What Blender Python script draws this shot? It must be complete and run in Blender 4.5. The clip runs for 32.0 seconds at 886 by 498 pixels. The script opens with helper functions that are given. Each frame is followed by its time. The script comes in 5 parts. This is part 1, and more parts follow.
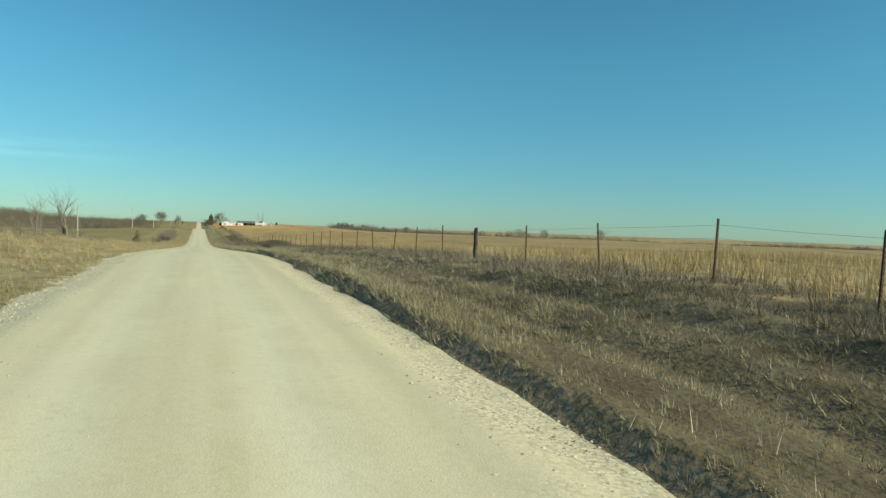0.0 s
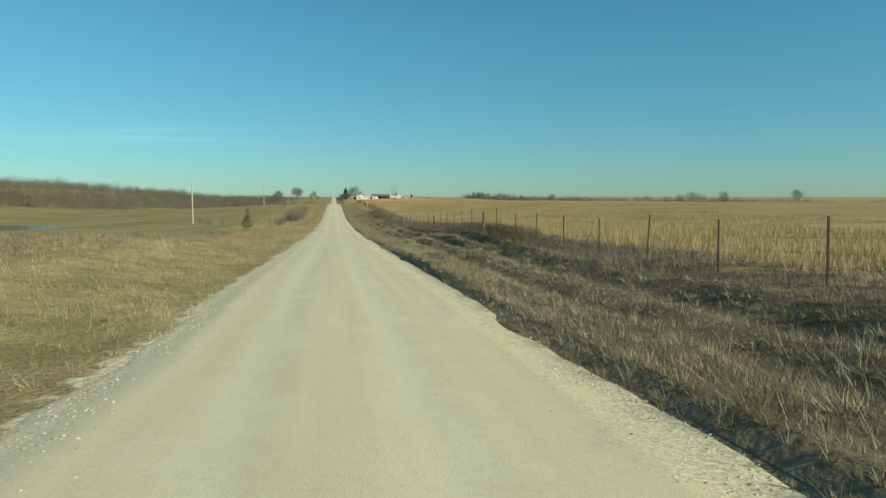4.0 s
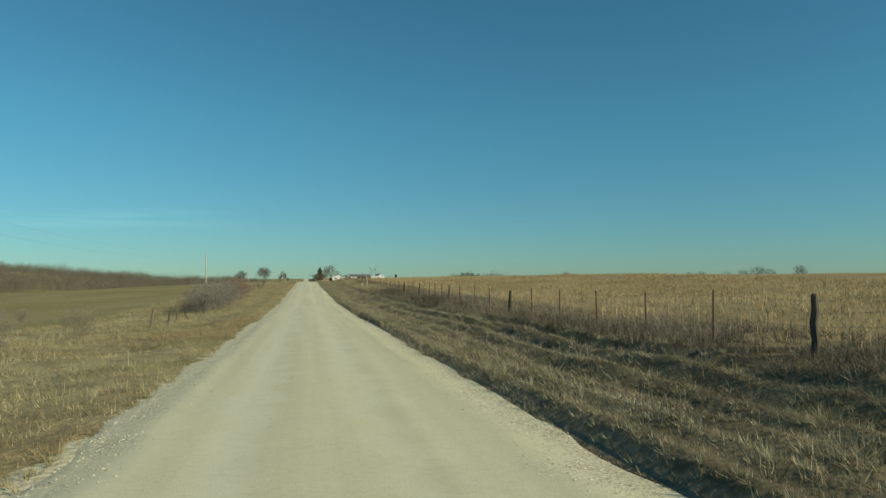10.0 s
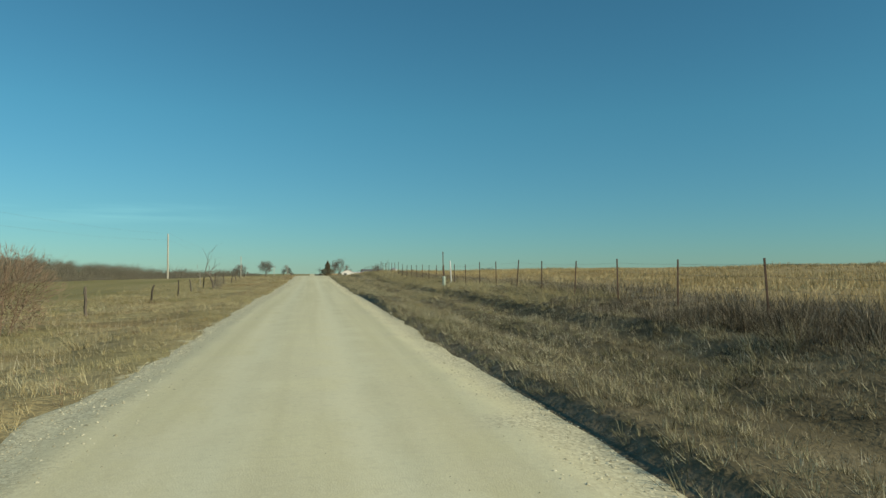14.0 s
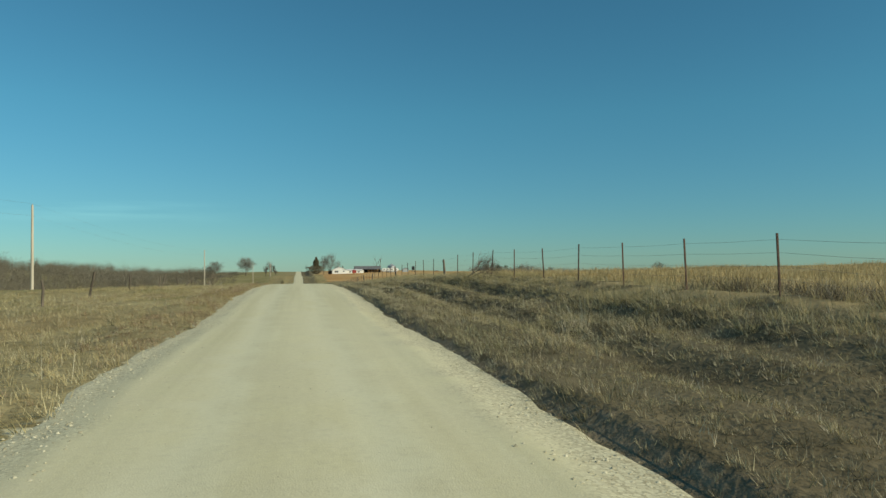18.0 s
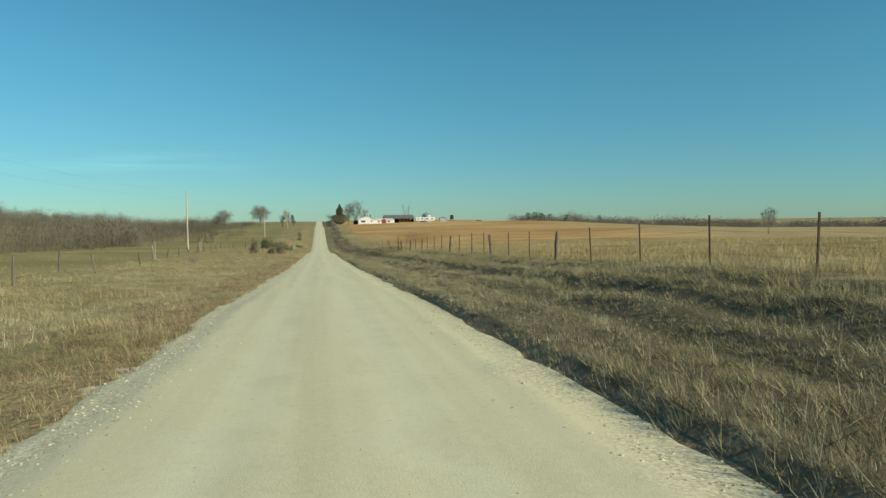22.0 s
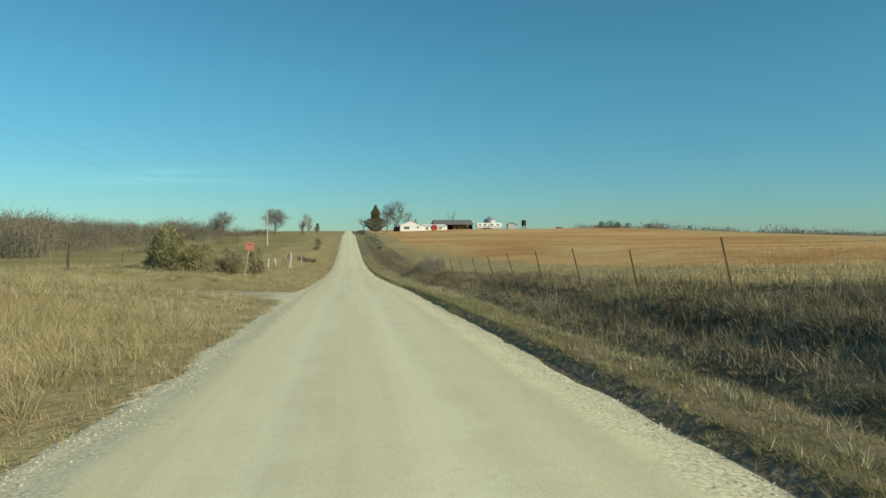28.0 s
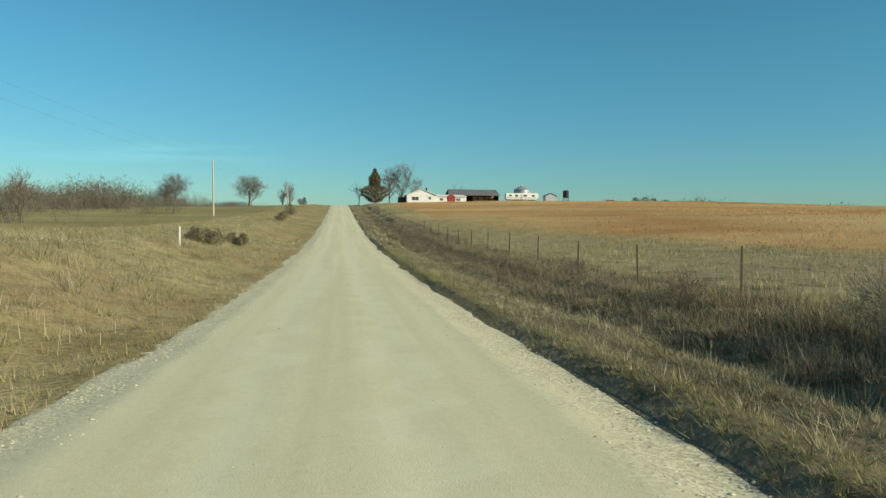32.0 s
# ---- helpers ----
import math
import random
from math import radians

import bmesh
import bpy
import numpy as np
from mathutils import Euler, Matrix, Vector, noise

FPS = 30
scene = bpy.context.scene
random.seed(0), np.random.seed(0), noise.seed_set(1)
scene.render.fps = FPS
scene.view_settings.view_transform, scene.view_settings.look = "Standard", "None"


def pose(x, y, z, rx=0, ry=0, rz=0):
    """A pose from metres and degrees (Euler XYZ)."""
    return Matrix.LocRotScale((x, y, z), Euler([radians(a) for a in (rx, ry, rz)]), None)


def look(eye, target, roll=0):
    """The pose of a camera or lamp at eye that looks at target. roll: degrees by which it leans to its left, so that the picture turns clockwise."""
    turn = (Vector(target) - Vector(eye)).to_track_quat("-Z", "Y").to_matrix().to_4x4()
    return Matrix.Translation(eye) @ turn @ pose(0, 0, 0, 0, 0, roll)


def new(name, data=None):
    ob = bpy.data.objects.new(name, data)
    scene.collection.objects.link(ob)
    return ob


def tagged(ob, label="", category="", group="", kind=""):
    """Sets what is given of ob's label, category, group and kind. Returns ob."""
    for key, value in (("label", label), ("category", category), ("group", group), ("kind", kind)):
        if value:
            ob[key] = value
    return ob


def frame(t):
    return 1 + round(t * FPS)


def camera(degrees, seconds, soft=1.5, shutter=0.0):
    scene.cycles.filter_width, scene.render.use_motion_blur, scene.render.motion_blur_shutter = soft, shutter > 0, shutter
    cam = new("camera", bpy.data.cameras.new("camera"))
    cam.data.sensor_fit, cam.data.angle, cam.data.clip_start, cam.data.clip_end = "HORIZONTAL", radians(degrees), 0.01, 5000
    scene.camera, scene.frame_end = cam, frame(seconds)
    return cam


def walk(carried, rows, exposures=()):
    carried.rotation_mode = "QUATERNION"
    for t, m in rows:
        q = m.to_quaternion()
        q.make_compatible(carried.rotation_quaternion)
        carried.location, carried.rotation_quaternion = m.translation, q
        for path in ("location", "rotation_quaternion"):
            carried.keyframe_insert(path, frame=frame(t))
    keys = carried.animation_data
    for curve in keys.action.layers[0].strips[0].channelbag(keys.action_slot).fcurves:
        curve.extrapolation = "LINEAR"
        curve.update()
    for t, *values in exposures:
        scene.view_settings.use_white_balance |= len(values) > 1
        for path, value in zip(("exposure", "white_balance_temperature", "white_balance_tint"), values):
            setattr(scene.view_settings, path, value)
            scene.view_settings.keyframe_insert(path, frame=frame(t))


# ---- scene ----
cam = camera(65, 32.0, soft=1.45)
# seconds, x, y, z, pitch, turn, roll
DRIVE = [
    (0, 0.03, 0.00, 1.890, -1.636, -19.398, 1.982),
    (0.5, 0.03, 7.11, 2.092, -1.750, -14.938, 2.554),
    (1, 0.03, 14.31, 2.234, -1.363, -11.140, 0.280),
    (1.5, 0.03, 21.60, 2.287, -0.626, -10.140, -1.777),
    (2, 0.03, 28.97, 2.219, -0.491, -8.754, -0.439),
    (2.5, 0.03, 36.43, 2.049, -1.880, -8.627, -0.085),
    (3, 0.03, 43.98, 1.809, -2.748, -9.003, 0.074),
    (3.5, 0.02, 51.61, 1.545, -3.734, -8.803, -0.023),
    (5.5, -0.09, 83.24, 0.495, -4.822, -9.504, 0.043),
    (6, -0.13, 91.49, 0.221, -4.698, -9.464, 0.118),
    (6.5, -0.17, 99.89, -0.060, -3.116, -8.791, 0.259),
    (7, -0.21, 108.42, -0.344, -1.405, -9.988, 0.415),
    (7.5, -0.25, 117.10, -0.621, -0.426, -9.936, 0.496),
    (8, -0.29, 125.91, -0.887, -0.442, -10.750, 0.407),
    (8.5, -0.26, 134.84, -1.135, 0.178, -11.140, 0.300),
    (9, -0.23, 143.85, -1.356, 0.694, -11.164, -0.067),
    (9.5, -0.20, 152.93, -1.575, 1.937, -11.432, -0.080),
    (10, -0.17, 162.10, -1.750, 2.467, -11.162, -0.318),
    (10.5, -0.14, 171.35, -1.886, 3.005, -11.502, -0.327),
    (11, -0.11, 180.68, -1.998, 1.147, -8.038, -0.345),
    (11.5, -0.08, 190.09, -2.092, 0.204, -6.603, -0.300),
    (12, -0.05, 199.58, -2.181, 0.632, -6.660, -0.254),
    (12.5, -0.01, 209.11, -2.267, -0.350, -7.807, -0.254),
    (13, 0.03, 218.67, -2.332, 0.694, -8.360, 0.012),
    (13.5, 0.07, 228.25, -2.339, 2.517, -10.143, 0.234),
    (15.5, 0.23, 266.75, -1.915, 0.178, -11.019, 0.051),
    (16, 0.27, 276.42, -1.806, 0.072, -10.748, 0.095),
    (16.5, 0.23, 286.09, -1.745, 2.213, -12.625, 0.009),
    (17, 0.18, 295.76, -1.650, 3.867, -13.401, -0.003),
    (17.5, 0.13, 305.40, -1.532, 3.108, -11.064, -0.256),
    (18, 0.09, 315.04, -1.394, 1.861, -11.755, -0.388),
    (18.5, 0.04, 324.67, -1.240, 0.686, -12.522, -0.470),
    (19, -0.01, 334.28, -1.101, 0.998, -12.624, -0.406),
    (19.5, -0.06, 343.88, -0.871, 1.222, -12.347, -0.273),
    (20, -0.10, 353.46, -0.708, 0.767, -12.493, -0.231),
    (20.5, -0.10, 363.05, -0.646, -0.124, -11.671, -0.232),
    (21, -0.10, 372.63, -0.654, -1.520, -10.323, -0.679),
    (21.5, -0.10, 382.23, -0.776, -1.396, -10.020, -0.576),
    (22, -0.10, 391.82, -1.010, -2.315, -10.084, -0.549),
    (22.5, -0.10, 401.43, -1.282, -3.323, -8.552, -0.323),
    (23, -0.09, 411.04, -1.580, -2.850, -9.751, 0.266),
    (23.5, -0.09, 420.65, -1.925, -3.575, -8.840, 0.697),
    (24, -0.09, 430.27, -2.309, -3.630, -8.772, 0.745),
    (24.5, -0.10, 439.90, -2.716, -3.967, -8.436, 0.068),
    (26.5, -0.15, 478.70, -4.027, -1.761, -8.881, -0.136),
    (27, -0.16, 488.46, -4.363, -0.947, -9.777, -0.200),
    (27.5, -0.17, 498.24, -4.668, -0.998, -8.434, -0.260),
    (28, -0.18, 508.05, -4.939, -1.078, -7.766, -0.133),
    (28.5, -0.15, 517.89, -5.203, -1.316, -7.841, 0.265),
    (29, -0.12, 527.73, -5.492, -3.600, -7.770, 0.293),
    (29.5, -0.10, 537.60, -5.815, -3.482, -7.606, 0.408),
    (30, -0.07, 547.47, -6.187, -3.672, -8.555, 0.528),
    (30.5, -0.04, 557.37, -6.599, -3.599, -9.057, 0.571),
    (31, -0.01, 567.28, -7.007, -3.231, -9.242, 0.535),
    (31.5, 0.01, 577.20, -7.361, -2.987, -9.088, 0.536),
    (32, 0.04, 587.14, -7.684, -2.679, -8.474, 0.512),
]
EXPO = [(0, 0.22), (2, -0.03), (4, 0.08), (5.5, 0.22), (6, 0.32), (7, 0.06), (7.5, -0.02), (9, -0.2), (13, -0.2), (16, -0.06), (18, -0.17), (20, -0.02), (21, 0.05), (22, 0.04), (23, 0.2), (24, 0.14), (28, 0.05), (32, 0.05)]
walk(cam, [(t, pose(x, y, z, 90 + p, 0, a) @ pose(0, 0, 0, 0, 0, r)) for t, x, y, z, p, a, r in DRIVE], EXPO)

# height of the road's middle: every 12 m from y = -12, then every 30 m from 690
ROAD_Y = [-12.0 + 12 * k for k in range(57)] + [690.0 + 30 * k for k in range(12)]
ROAD_Z = [-0.17, 0.17, 0.48, 0.56, 0.34, -0.05, -0.47, -0.87, -1.25, -1.65, -2.05, -2.43, -2.78, -3.08, -3.36, -3.56, -3.71, -3.83, -3.94, -4.04, -4.06, -3.98, -3.84, -3.67, -3.53, -3.45, -3.32, -3.16, -2.97, -2.79, -2.5, -2.38, -2.37, -2.53, -2.85, -3.2, -3.62, -4.1, -4.6, -5.0, -5.4, -5.79, -6.2, -6.55, -6.87, -7.22, -7.62, -8.09, -8.6, -9.04, -9.43, -9.76, -9.99, -10.11, -10.14, -10.07, -9.95, -9.11, -8.1, -6.98, -5.8, -4.78, -4.17, -4.24, -4.53, -4.24, -3.66, -3.09, -2.51]

# ---------------------------------------------------------------- light
world = bpy.data.worlds.new("sky")
scene.world = world
world.use_nodes = True
SUN_EL, SUN_AZ = radians(26), radians(127)      # from straight ahead towards the right
wt = world.node_tree
sky = wt.nodes.new("ShaderNodeTexSky")
sky.sky_type = "NISHITA"
sky.sun_disc = False
sky.sun_elevation, sky.sun_rotation = SUN_EL, SUN_AZ
sky.air_density, sky.dust_density, sky.ozone_density = 1.0, 0.05, 4.0
wt.nodes["Background"].inputs["Strength"].default_value = 0.105
tint = wt.nodes.new("ShaderNodeMix")
tint.data_type, tint.blend_type = "RGBA", "MULTIPLY"
tint.inputs["Factor"].default_value = 1.0
high = wt.nodes.new("ShaderNodeMix")
high.data_type = "RGBA"
high.inputs[6].default_value, high.inputs[7].default_value = (0.43, 0.70, 0.765, 1), (0.455, 0.955, 0.875, 1)
place, split, ramp = wt.nodes.new("ShaderNodeTexCoord"), wt.nodes.new("ShaderNodeSeparateXYZ"), wt.nodes.new("ShaderNodeMapRange")
ramp.inputs["From Min"].default_value, ramp.inputs["From Max"].default_value = 0.0, 0.22
wt.links.new(place.outputs["Generated"], split.inputs[0])
wt.links.new(split.outputs[2], ramp.inputs["Value"])
wt.links.new(ramp.outputs[0], high.inputs[0])
wt.links.new(high.outputs[2], tint.inputs[7])
wt.links.new(sky.outputs[0], tint.inputs[6])
# a faint streak of cirrus low over the pasture side
cirrus, wisp, wide, gain = wt.nodes.new("ShaderNodeTexNoise"), wt.nodes.new("ShaderNodeMapRange"), wt.nodes.new("ShaderNodeMapping"), wt.nodes.new("ShaderNodeMix")
wide.inputs["Scale"].default_value = (5.0, 2.0, 70.0)
cirrus.inputs["Scale"].default_value, cirrus.inputs["Detail"].default_value = 1.0, 4
wisp.inputs["From Min"].default_value, wisp.inputs["From Max"].default_value = 0.42, 0.75
gain.data_type, gain.blend_type = "RGBA", "MULTIPLY"
gain.inputs[7].default_value = (1.4, 1.25, 1.16, 1)
band = None
for sock, lo, hi in ((2, 0.064, 0.080), (2, 0.098, 0.084), (0, -0.44, -0.30), (0, -0.06, -0.18)):
    edge = wt.nodes.new("ShaderNodeMapRange")
    edge.inputs["From Min"].default_value, edge.inputs["From Max"].default_value = lo, hi
    wt.links.new(split.outputs[sock], edge.inputs["Value"])
    both = wt.nodes.new("ShaderNodeMath")
    both.operation = "MULTIPLY"
    wt.links.new(edge.outputs[0], both.inputs[0])
    wt.links.new((band or wisp).outputs[0], both.inputs[1])
    band = both
wt.links.new(place.outputs["Generated"], wide.inputs["Vector"])
wt.links.new(wide.outputs[0], cirrus.inputs["Vector"])
wt.links.new(cirrus.outputs["Fac"], wisp.inputs["Value"])
wt.links.new(band.outputs[0], gain.inputs[0])
wt.links.new(tint.outputs[2], gain.inputs[6])
wt.links.new(gain.outputs[2], wt.nodes["Background"].inputs["Color"])
sun_data = bpy.data.lights.new("sun", "SUN")
sun_data.energy, sun_data.angle, sun_data.color = 4.8, radians(0.53), (1.0, 0.92, 0.66)
sun = new("sun", sun_data)
sun_dir = Vector((math.sin(SUN_AZ) * math.cos(SUN_EL), math.cos(SUN_AZ) * math.cos(SUN_EL), math.sin(SUN_EL)))
sun.matrix_world = look(sun_dir * 100, (0, 0, 0))
rng = np.random.default_rng(7)


# ---------------------------------------------------------------- materials
def material(name, colors, rough=0.9, scales=(3.0, 40.0), bump=0.3, bump_scale=60.0, island=0.0, objects=0.0, metal=0.0, translucent=0.0, stretch=(1, 1, 1), coords="Object", spec=0.3, patches=()):
    """Noise at two scales between colours; island or objects: how far single pieces differ in value;
    patches: (colour, scale, amount) rows that drift through it in broad patches."""
    m = bpy.data.materials.new(name)
    m.use_nodes = True
    nt = m.node_tree
    n, l = nt.nodes, nt.links
    b = n["Principled BSDF"]
    b.inputs["Roughness"].default_value, b.inputs["Metallic"].default_value = rough, metal
    b.inputs["Specular IOR Level"].default_value = spec
    tc, mp = n.new("ShaderNodeTexCoord"), n.new("ShaderNodeMapping")
    mp.inputs["Scale"].default_value = stretch
    l.new(tc.outputs[coords], mp.inputs["Vector"])
    total = None
    for s, amount in zip(scales, (0.6, 0.4)):
        t = n.new("ShaderNodeTexNoise")
        t.inputs["Scale"].default_value, t.inputs["Detail"].default_value = s, 5
        l.new(mp.outputs[0], t.inputs["Vector"])
        k = n.new("ShaderNodeMath")
        k.operation = "MULTIPLY"
        k.inputs[1].default_value = amount
        l.new(t.outputs["Fac"], k.inputs[0])
        if total is None:
            total = k
        else:
            a = n.new("ShaderNodeMath")
            a.operation = "ADD"
            l.new(total.outputs[0], a.inputs[0])
            l.new(k.outputs[0], a.inputs[1])
            total = a
    for on, amount in (("island", island), ("objects", objects)):
        if amount:
            g = n.new("ShaderNodeNewGeometry" if on == "island" else "ShaderNodeObjectInfo")
            r = n.new("ShaderNodeMapRange")
            r.inputs["To Min"].default_value, r.inputs["To Max"].default_value = -amount, amount
            l.new(g.outputs["Random Per Island" if on == "island" else "Random"], r.inputs["Value"])
            a = n.new("ShaderNodeMath")
            a.operation = "ADD"
            l.new(total.outputs[0], a.inputs[0])
            l.new(r.outputs[0], a.inputs[1])
            total = a
    ramp = n.new("ShaderNodeValToRGB")
    el = ramp.color_ramp.elements
    while len(el) < len(colors):
        el.new(0.5)
    for i, c in enumerate(colors):
        el[i].position = 0.3 + 0.4 * i / max(1, len(colors) - 1)
        el[i].color = (*c, 1)
    l.new(total.outputs[0], ramp.inputs["Fac"])
    tone = ramp.outputs["Color"]
    for c, s, amount in patches:
        tone = node_mix(n, l, node_math(n, l, "MULTIPLY", node_noise(n, l, tc.outputs[coords], s, 4, 0.48, 0.64), amount), tone, c)
    l.new(tone, b.inputs["Base Color"])
    if bump:
        t, bp = n.new("ShaderNodeTexNoise"), n.new("ShaderNodeBump")
        t.inputs["Scale"].default_value, t.inputs["Detail"].default_value = bump_scale, 4
        bp.inputs["Strength"].default_value, bp.inputs["Distance"].default_value = bump, 0.02
        l.new(mp.outputs[0], t.inputs["Vector"])
        l.new(t.outputs["Fac"], bp.inputs["Height"])
        l.new(bp.outputs[0], b.inputs["Normal"])
    if translucent:
        tr, mx = n.new("ShaderNodeBsdfTranslucent"), n.new("ShaderNodeMixShader")
        l.new(tone, tr.inputs["Color"])
        mx.inputs["Fac"].default_value = translucent
        l.new(b.outputs[0], mx.inputs[1])
        l.new(tr.outputs[0], mx.inputs[2])
        l.new(mx.outputs[0], n["Material Output"].inputs["Surface"])
    return m


def node_mix(n, l, fac, a, b):
    m = n.new("ShaderNodeMix")
    m.data_type = "RGBA"
    for sock, v in ((m.inputs[0], fac), (m.inputs[6], a), (m.inputs[7], b)):
        if hasattr(v, "is_output"):
            l.new(v, sock)
        else:
            sock.default_value = v if isinstance(v, (int, float)) else (*v, 1)
    return m.outputs[2]


def node_noise(n, l, vec, scale, detail=4, lo=0.35, hi=0.65):
    t, r = n.new("ShaderNodeTexNoise"), n.new("ShaderNodeMapRange")
    t.inputs["Scale"].default_value, t.inputs["Detail"].default_value = scale, detail
    r.inputs["From Min"].default_value, r.inputs["From Max"].default_value = lo, hi
    l.new(vec, t.inputs["Vector"])
    l.new(t.outputs["Fac"], r.inputs["Value"])
    return r.outputs[0]


def node_step(n, l, value, edge, width):
    r = n.new("ShaderNodeMapRange")
    r.inputs["From Min"].default_value, r.inputs["From Max"].default_value = edge - width, edge + width
    l.new(value, r.inputs["Value"])
    return r.outputs[0]


def node_math(n, l, op, a, b):
    m = n.new("ShaderNodeMath")
    m.operation = op
    for sock, v in ((m.inputs[0], a), (m.inputs[1], b)):
        if hasattr(v, "is_output"):
            l.new(v, sock)
        else:
            sock.default_value = v
    return m.outputs[0]


# broad patches of the meadow: russet, olive and straw
MEADOW_PATCHES = (((0.34, 0.23, 0.115), 0.11, 0.55), ((0.26, 0.245, 0.085), 0.19, 0.45), ((0.52, 0.435, 0.23), 0.31, 0.45), ((0.19, 0.155, 0.08), 1.7, 0.45))
VERGE_PATCHES = (((0.165, 0.175, 0.06), 0.33, 0.35), ((0.19, 0.14, 0.085), 0.21, 0.35), ((0.075, 0.062, 0.038), 1.5, 0.55), ((0.52, 0.46, 0.28), 2.1, 0.6))


def ground_material():
    """Thatch by the road, green-tan pasture on one side, golden and rust fields on the other."""
    m = bpy.data.materials.new("grassland")
    m.use_nodes = True
    n, l = m.node_tree.nodes, m.node_tree.links
    b = n["Principled BSDF"]
    b.inputs["Roughness"].default_value, b.inputs["Specular IOR Level"].default_value = 0.95, 0.1
    tc, sx = n.new("ShaderNodeTexCoord"), n.new("ShaderNodeSeparateXYZ")
    vec = tc.outputs["Object"]
    l.new(vec, sx.inputs[0])
    big, mid, fine = node_noise(n, l, vec, 0.05), node_noise(n, l, vec, 0.6), node_noise(n, l, vec, 9.0, 6)
    edge = node_math(n, l, "MULTIPLY", node_math(n, l, "SUBTRACT", mid, 0.5), 5.0)
    x = node_math(n, l, "ADD", sx.outputs[0], edge)
    y = node_math(n, l, "ADD", sx.outputs[1], node_math(n, l, "MULTIPLY", edge, 2.0))
    # thatch, darkened so that gaps between the verge tufts read as shade
    thatch = node_mix(n, l, mid, (0.10, 0.083, 0.05), (0.20, 0.165, 0.10))
    meadow = node_mix(n, l, mid, (0.30, 0.245, 0.12), (0.45, 0.375, 0.20))
    for tone, s, amount in MEADOW_PATCHES:
        meadow = node_mix(n, l, node_math(n, l, "MULTIPLY", node_noise(n, l, vec, s, 4, 0.48, 0.64), amount), meadow, tone)
    thatch = node_mix(n, l, node_step(n, l, sx.outputs[0], 0.0, 0.5), meadow, thatch)
    pasture = node_mix(n, l, big, (0.27, 0.24, 0.095), (0.37, 0.315, 0.15))
    gold = node_mix(n, l, big, (0.40, 0.305, 0.14), (0.51, 0.40, 0.21))
    mp = n.new("ShaderNodeMapping")
    mp.inputs["Scale"].default_value = (0.012, 0.032, 1)
    l.new(vec, mp.inputs["Vector"])
    sweep = node_noise(n, l, mp.outputs[0], 1.0, 4)
    rust = node_mix(n, l, sweep, (0.48, 0.26, 0.095), (0.66, 0.455, 0.21))
    pale = node_mix(n, l, mid, (0.31, 0.255, 0.135), (0.41, 0.34, 0.19))
    past = node_math(n, l, "MINIMUM", node_math(n, l, "MAXIMUM", node_math(n, l, "SUBTRACT", sx.outputs[1], 600.0), 0.0), 115.0)
    rust = node_mix(n, l, node_step(n, l, node_math(n, l, "ADD", x, node_math(n, l, "MULTIPLY", past, 0.105)), 28.0, 2.0), pale, rust)
    rust = node_mix(n, l, node_step(n, l, x, 150.0, 35.0), rust, gold)
    litter = node_mix(n, l, big, (0.34, 0.25, 0.115), (0.45, 0.345, 0.18))
    corn = node_math(n, l, "MULTIPLY", node_step(n, l, y, 138.0, 6.0), node_math(n, l, "SUBTRACT", 1.0, node_step(n, l, y, 328.0, 6.0)))
    field = node_mix(n, l, node_step(n, l, y, 538.0, 10.0), node_mix(n, l, corn, gold, litter), rust)
    c = node_mix(n, l, node_step(n, l, x, 12.5, 1.5), thatch, field)
    c = node_mix(n, l, node_step(n, l, node_math(n, l, "MULTIPLY", x, -1.0), 17.0, 4.0), c, pasture)
    c = node_mix(n, l, node_math(n, l, "MULTIPLY", fine, 0.4), c, (0.14, 0.11, 0.06))
    rim = node_math(n, l, "ADD", node_math(n, l, "ABSOLUTE", sx.outputs[0], 0.0), node_math(n, l, "MULTIPLY", node_math(n, l, "SUBTRACT", node_noise(n, l, vec, 1.6, 5), 0.5), 0.5))
    chips = node_mix(n, l, fine, (0.66, 0.60, 0.40), (0.50, 0.445, 0.30))
    c = node_mix(n, l, node_step(n, l, rim, 2.72, 0.08), chips, c)
    # bare soil below the right lip; its dark tone includes the lip's shade
    soil = node_mix(n, l, fine, (0.17, 0.135, 0.085), (0.27, 0.215, 0.14))
    sided = node_math(n, l, "ABSOLUTE", node_math(n, l, "SUBTRACT", sx.outputs[0], 3.05), 0.0)
    sided = node_math(n, l, "ADD", sided, node_math(n, l, "MULTIPLY", node_math(n, l, "SUBTRACT", node_noise(n, l, vec, 1.6, 5), 0.5), 0.3))
    c = node_mix(n, l, node_step(n, l, sided, 0.17, 0.08), soil, c)
    l.new(c, b.inputs["Base Color"])
    bp = n.new("ShaderNodeBump")
    bp.inputs["Strength"].default_value, bp.inputs["Distance"].default_value = 0.4, 0.05
    l.new(fine, bp.inputs["Height"])
    l.new(bp.outputs[0], b.inputs["Normal"])
    return m


